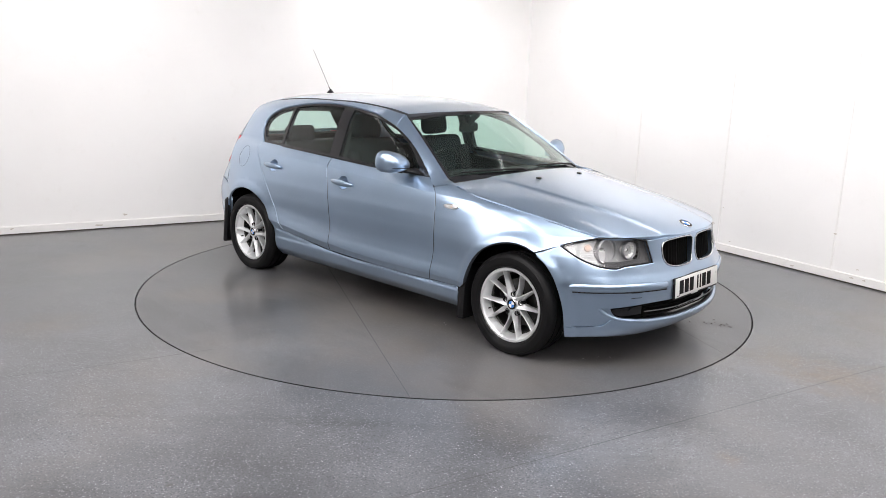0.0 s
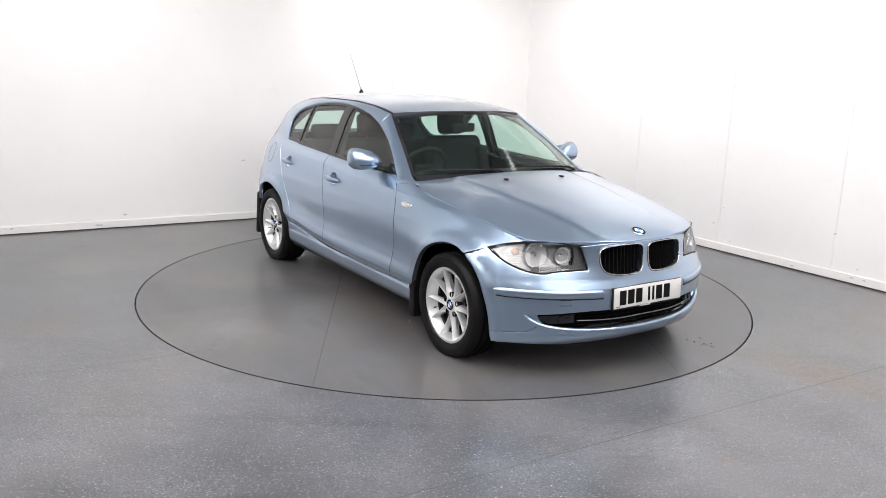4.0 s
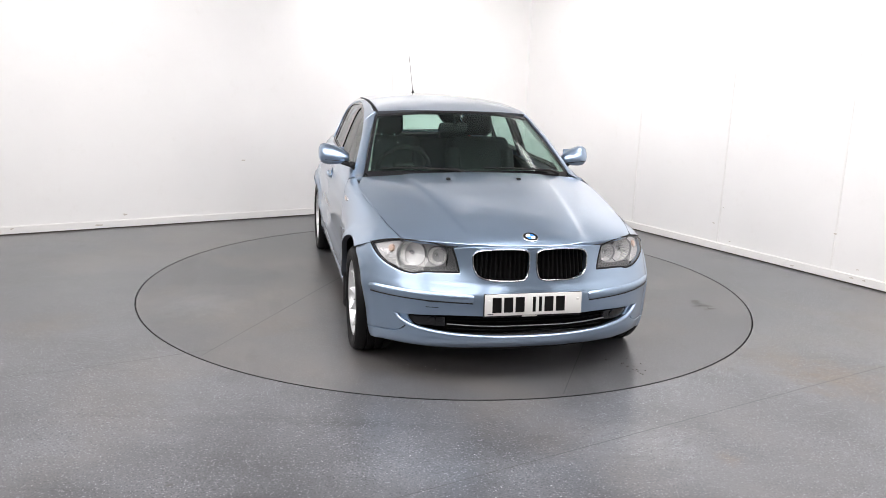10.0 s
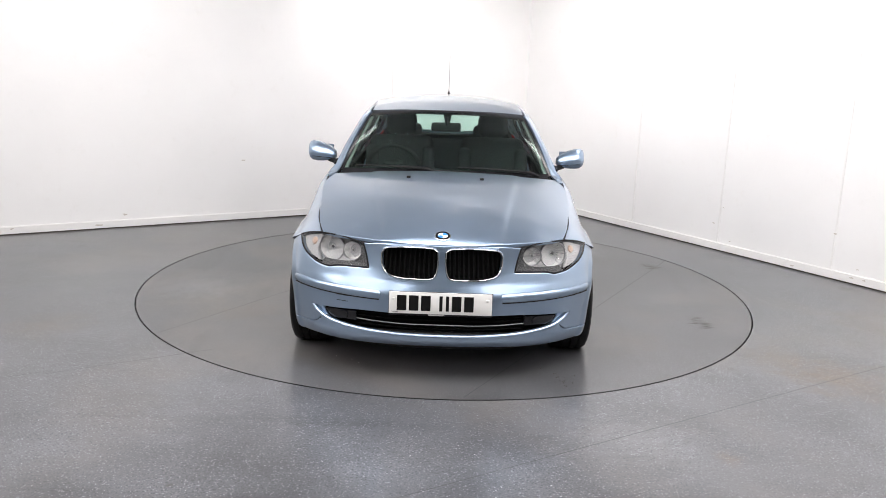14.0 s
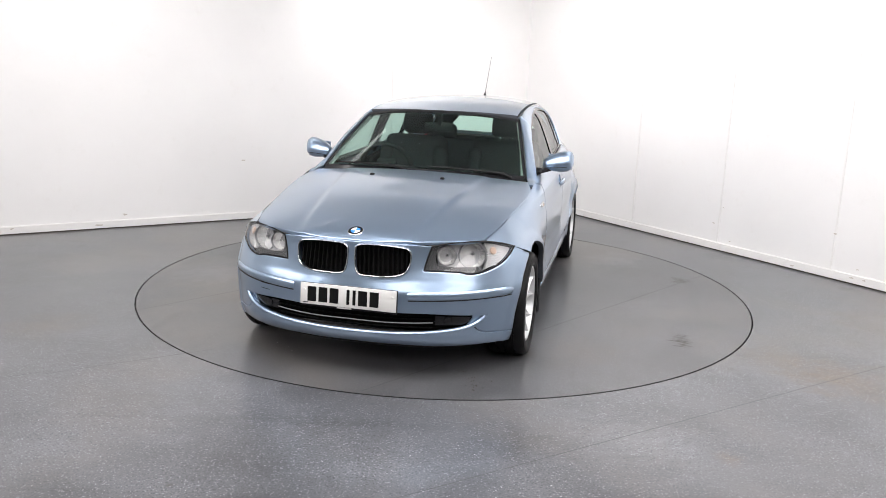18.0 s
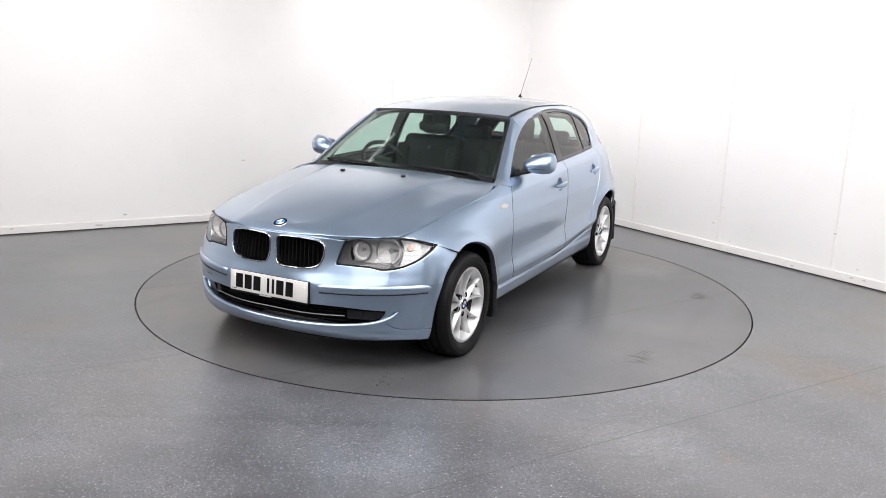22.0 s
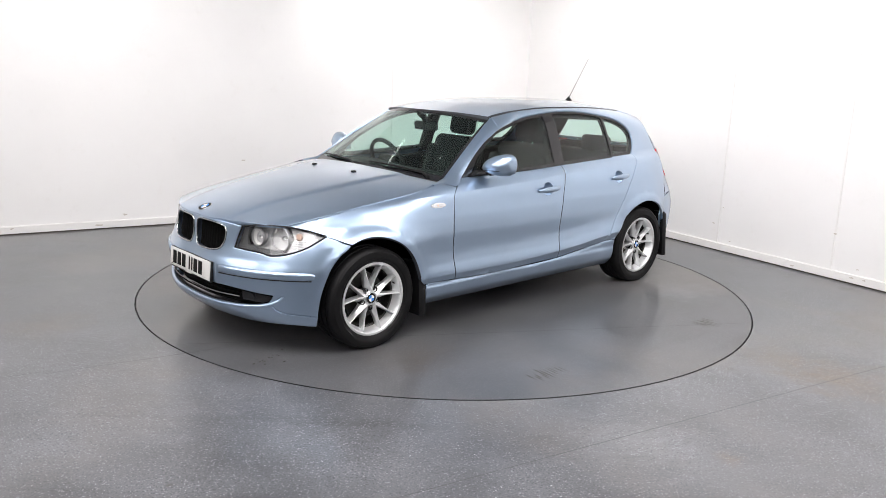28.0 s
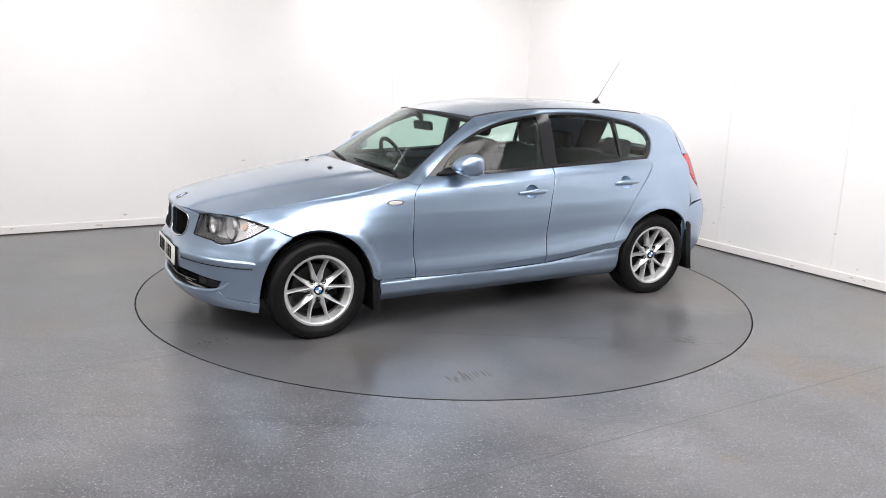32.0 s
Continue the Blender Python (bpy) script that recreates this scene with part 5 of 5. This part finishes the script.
for mirror in (False, True):
    s = -1 if mirror else 1
    # door handles over their finger cups
    for door, (hx, hz) in zip(DOORS[mirror], HANDLES):
        rings = []
        for r, sink in ((1.09, -0.0004), (1.0, -0.003), (0.93, -0.013), (0.78, -0.024), (0.5, -0.029), (0.15, -0.030)):
            rings.append([])
            for q in cup_outline(hx, hz):
                p, n = on_chart(chart_side, hx + 0.004 + (q.x - hx - 0.004) * r, hz + 0.005 + (q.y - hz - 0.005) * r, sink)
                rings[-1].append((p.x, s * p.y, p.z))
        bm = ring_grid(rings, cap=False)
        bm.faces.new([v for v in bm.verts][-28:])
        part("handle_cup", bm, PAINT, door)
        rings = []
        for i in range(17):
            u = i / 16
            x = hx + 0.112 - 0.224 * u
            p, n = on_chart(chart_side, x, hz - 0.004 + 0.008 * u, 0.0)
            e = math.sin(math.pi * min(max(u, 0.03), 0.97)) ** 0.35
            c0 = p + n * (0.009 + 0.020 * math.sin(math.pi * u) ** 0.6)
            rings.append([Vector((q.x, s * q.y, q.z)) for q in (c0 + n * (0.011 * e * math.cos(t)) + Vector((0, 0, 0.0195 * e * math.sin(t))) for t in (2 * math.pi * k / 12 for k in range(12)))])
        part("door_handle", ring_grid(rings), PAINT, door, "blue painted door handle")
    # mirror
    rings = []
    for u, sc in ((0.0, 0.34), (0.06, 0.50), (0.2, 0.72), (0.42, 0.90), (0.66, 1.0), (0.84, 0.96), (0.94, 0.78), (0.985, 0.52), (1.0, 0.3)):
        y = 0.760 + 0.196 * u
        cz = 0.992 + 0.026 * u
        ring = []
        for k in range(24):
            t = 2 * math.pi * k / 24
            ct, st = math.cos(t), math.sin(t)
            px = abs(ct) ** 0.70 * (1 if ct > 0 else -1)
            pz = abs(st) ** 0.62 * (1 if st > 0 else -1)
            hx = 0.088 if ct > 0 else 0.062
            hz = 0.072 if st > 0 else 0.070 - 0.012 * (1 - u)
            ring.append((-0.962 - 0.055 * u + hx * sc * px * (1 - 0.30 * max(pz, 0) - 0.10 * max(-pz, 0)), s * y, cz + hz * sc * pz))
        rings.append(ring)
    mir = part("door_mirror", ring_grid(rings), PAINT, car, "blue painted door mirror", sharp=60)
    part("mirror_arm", tube([(-0.885, s * 0.725, 0.945), (-0.915, s * 0.76, 0.950), (-0.955, s * 0.80, 0.962)], [0.026, 0.022, 0.026], flat=0.7), TRIM, mir)
    part("mirror_foot", tube([(-0.905, s * 0.74, 0.955), (-0.84, s * 0.748, 0.943)], [0.024, 0.012], flat=0.8), TRIM, mir)
    part("mirror_seam", tube([(-0.882 - 0.05 * u, s * (0.768 + 0.178 * u), 0.975 + 0.006 * u) for u in (0.05, 0.3, 0.6, 0.85)], 0.002, sides=5), TRIM, mir)
    part("mirror_glass", sheet(lambda u, v: Vector((-1.012 - 0.055 * u, s * (0.785 + 0.14 * u), 0.958 + 0.10 * v)), 0, 1, 0, 1, 2, 2, 0.003), CHROME, mir)
    # side repeater
    eye = [Vector((-0.512 + 0.056 * math.cos(t), 0.789 + 0.0155 * math.sin(t) - 0.0 * math.cos(t))) for t in (2 * math.pi * k / 28 for k in range(28))]
    rep = panel("side_repeater", CHROME, car, chart_side, eye, mirror=mirror, gap=0.0, depth=0.006, offset=0.004, step=0.03, label="small oval side repeater")
    eye = [Vector((-0.512 + 0.047 * math.cos(t), 0.789 + 0.0115 * math.sin(t))) for t in (2 * math.pi * k / 24 for k in range(24))]
    panel("repeater_lens", CLEAR, rep, chart_side, eye, mirror=mirror, gap=0.0, depth=0.003, offset=0.0065, step=0.02)
    p, n = on_chart(chart_side, -0.505, 0.789, 0.0067)
    part("repeater_bulb", lathe([(0.0, 0.0), (0.007, 0.0), (0.005, 0.002), (0.0, 0.002)], facing((p.x, s * p.y, p.z), (n.x, s * n.y, n.z)), 12), ORANGE, rep)
    # mud flaps
    for x0, y0, top, low in ((-0.352, 0.735, 0.455, 0.125), (-2.955, 0.715, 0.52, 0.150)):
        rings = []
        for z, dx, dy in ((top, 0.004, -0.012), (top - 0.02, 0.0, 0.0), ((top + low) / 2, -0.006, 0.0), (low + 0.02, -0.014, -0.002), (low, -0.02, -0.012)):
            if x0 < -1:
                dx = dx * 3 - 0.0
            rings.append([(x0 + dx, s * (y0 - 0.10), z), (x0 + dx, s * (y0 + 0.112 + dy), z), (x0 + dx - 0.022, s * (y0 + 0.120 + dy), z),
                          (x0 + dx - 0.045, s * (y0 + 0.116 + dy), z), (x0 + dx - 0.052, s * (y0 + 0.10 + dy), z), (x0 + dx - 0.02, s * (y0 - 0.10), z)])
        part("mud_flap", ring_grid(rings), TRIM, car, "black moulded mud flap", sharp=50)
    # wheel housings
    for cx, r, yo in ((0.0, 0.352, 0.745), (-2.66, 0.340, 0.77)):
        n = 22
        rows = []
        for i in range(n + 1):
            a = radians(-8 + 196 * i / n)
            rows.append([(cx + r * math.cos(a), s * y, 0.30 + r * math.sin(a)) for y in (yo, 0.48)])
        bm = ring_grid(rows, closed=False)
        hubv = bm.verts.new((cx, s * 0.48, 0.30))
        bm.verts.ensure_lookup_table()
        inner = [bm.verts[2 * i + 1] for i in range(n + 1)]
        for p, q in zip(inner, inner[1:]):
            bm.faces.new((hubv, p, q))
        bmesh.ops.recalc_face_normals(bm, faces=bm.faces[:])
        part("wheel_housing", bm, UNDER, car)
    part("arch_liner", box((-3.03, min(s * 0.5, s * 0.765), 0.24), (-2.99, max(s * 0.5, s * 0.765), 0.66), 0.01), UNDER, car)
    # inner door trims and pillars close the cabin
    panel("door_trim", DASH, DOORS[mirror][0], chart_side, front_door, mirror=mirror, gap=0.004, offset=-0.075, depth=0.02, step=0.08)
    panel("door_trim", DASH, DOORS[mirror][1], chart_side, rear_door, mirror=mirror, gap=0.004, offset=-0.075, depth=0.02, step=0.08)
    part("side_closing", box((-3.0, s * 0.62 - 0.02, 0.32), (-2.3, s * 0.62 + 0.02, 0.93), 0.01), UNDER, car)
    part("belt_trim", tube([Vector((q.x, s * q.y, q.z)) for q in (on_chart(chart_side, p.x, p.y - 0.004, 0.001)[0] for p in curve(*W_LOW[1:6], n=3))], 0.006, sides=6), GLOSSBLACK, car)

# engine bay and bulkhead shut off the light under the bonnet
part("bulkhead", box((-0.56, -0.66, 0.28), (-0.48, 0.66, 0.90), 0.02), UNDER, car)
part("engine_block", box((-0.45, -0.44, 0.26), (0.40, 0.44, 0.70), 0.05), UNDER, car)
part("radiator", box((0.48, -0.42, 0.24), (0.53, 0.42, 0.66), 0.01), UNDER, car)


# ---- cabin ----
def cushion(lo, hi, m, r=0.05):
    return placed(box(lo, hi, r, seg=4), m)


for y in (0.36, -0.36):
    seat = part("front_seat", cushion((-0.27, -0.25, -0.09), (0.27, 0.25, 0.09), pose(-1.42, y, 0.46, 0, -8, 0), 0.06), FABRIC, car, "dark cloth front seat with headrest")
    back = part("backrest", cushion((-0.075, -0.25, 0.0), (0.075, 0.25, 0.62), pose(-1.62, y, 0.48, 0, -17, 0), 0.06), FABRIC, seat)
    for b in (-0.22, 0.22):
        part("side_bolster", cushion((-0.04, -0.05, 0.05), (0.12, 0.05, 0.52), pose(-1.62, y + b, 0.48, 0, -17, 0), 0.04), FABRIC, seat)
    part("headrest", cushion((-0.055, -0.118, 0.0), (0.055, 0.118, 0.17), pose(-1.80, y, 1.085, 0, -10, 0), 0.045), FABRIC, seat)
    for b in (-0.05, 0.05):
        part("headrest_rod", tube([(-1.785, y + b, 1.03), (-1.80, y + b, 1.11)], 0.006), CHROME, seat)
bench = part("rear_bench", cushion((-0.24, -0.62, -0.09), (0.24, 0.62, 0.09), pose(-2.18, 0, 0.47, 0, -8, 0), 0.06), FABRIC, car, "dark cloth rear bench")
part("bench_back", cushion((-0.07, -0.60, 0.0), (0.07, 0.60, 0.55), pose(-2.42, 0, 0.47, 0, -20, 0), 0.06), FABRIC, bench)
for y in (0.36, -0.36):
    part("headrest", cushion((-0.045, -0.13, 0.0), (0.045, 0.13, 0.13), pose(-2.60, y, 0.985, 0, -12, 0), 0.035), FABRIC, bench)
part("parcel_shelf", box((-3.05, -0.52, 0.93), (-2.64, 0.52, 0.955), 0.01), DASH, car)
dash = part("dashboard", ring_grid([[(x, y, z) for x, z in ((-0.60, 0.66), (-0.60, 0.895), (-0.74, 0.925 + h), (-0.88, 0.925 + h), (-0.95, 0.87), (-0.93, 0.70), (-0.86, 0.56))]
            for y, h in ((-0.63, -0.012), (-0.5, 0.012), (-0.36, 0.022), (-0.2, 0.012), (0.0, 0.0), (0.4, 0.0), (0.63, -0.012))]), DASH, car, "black dashboard", sharp=50)
part("console", box((-1.75, -0.11, 0.32), (-0.9, 0.11, 0.60), 0.03), DASH, dash)
wheel_m = pose(-1.06, -0.37, 0.90, 0, -66, 0)
steer = part("steering_wheel", tube([wheel_m @ Vector((0.182 * math.cos(t), 0.182 * math.sin(t), 0)) for t in (2 * math.pi * k / 40 for k in range(40))], 0.0155, True, 10), DASH, car, "black three-spoke steering wheel")
part("steering_hub", placed(box((-0.07, -0.075, -0.03), (0.06, 0.075, 0.025), 0.025, seg=3), wheel_m), DASH, steer)
for t in (0, 90, 270, 180):
    if t != 0:
        c, q = math.cos(radians(t)), math.sin(radians(t))
        part("steering_spoke", tube([wheel_m @ Vector((0.05 * c, 0.05 * q, -0.01)), wheel_m @ Vector((0.178 * c, 0.178 * q, 0))], 0.014, flat=0.5), DASH, steer)
part("steering_column", tube([wheel_m @ Vector((0, 0, -0.02)), Vector((-0.86, -0.37, 0.82))], 0.045), DASH, steer)
rvm = part("interior_mirror", placed(box((-0.02, -0.105, -0.032), (0.02, 0.105, 0.032), 0.018, seg=3), pose(-1.115, -0.008, 1.193, 0, 8, 8)), DASH, car, "interior rear-view mirror")
part("mirror_stem", tube([(-1.10, 0, 1.205), (-1.09, 0, 1.25), (-1.05, 0, 1.29)], [0.012, 0.022, 0.03]), DASH, rvm)
part("headliner", sheet(lambda u, v: Vector((-1.14 - 1.55 * u - 0.1 * v * v * (1 - u), 0.52 * v, roof_z(-1.14 - 1.55 * u, 0.52 * v) - 0.035)), 0, 1, -1, 1, 12, 10, 0.006), HEADLINER, car)
for s in (1, -1):
    part("pillar_trim", tube([(-0.70, s * 0.672, 0.925), (-0.95, s * 0.615, 1.10), (-1.19, s * 0.548, 1.238)], 0.022, flat=0.6), HEADLINER, car)
    part("middle_pillar", tube([(-1.70, s * 0.70, 0.94), (-1.72, s * 0.62, 1.15), (-1.735, s * 0.565, 1.27)], [0.055, 0.045, 0.04], flat=0.35), DASH, car)

for ob in car.children:
    ob.matrix_local = SHIFT @ ob.matrix_local


def motions():
    """The turntable and the car go round together at an even pace."""
    turns = ((0.0, -42.76), (6.0, -62.72), (9.0, -72.93), (13.0, -86.56), (19.0, -107.05), (23.0, -120.65), (28.0, -137.48), (32.0, -150.75))
    for thing in (turntable, car):
        walk(thing, [(t, pose(0, 0, 0, 0, 0, a)) for t, a in turns])


motions()
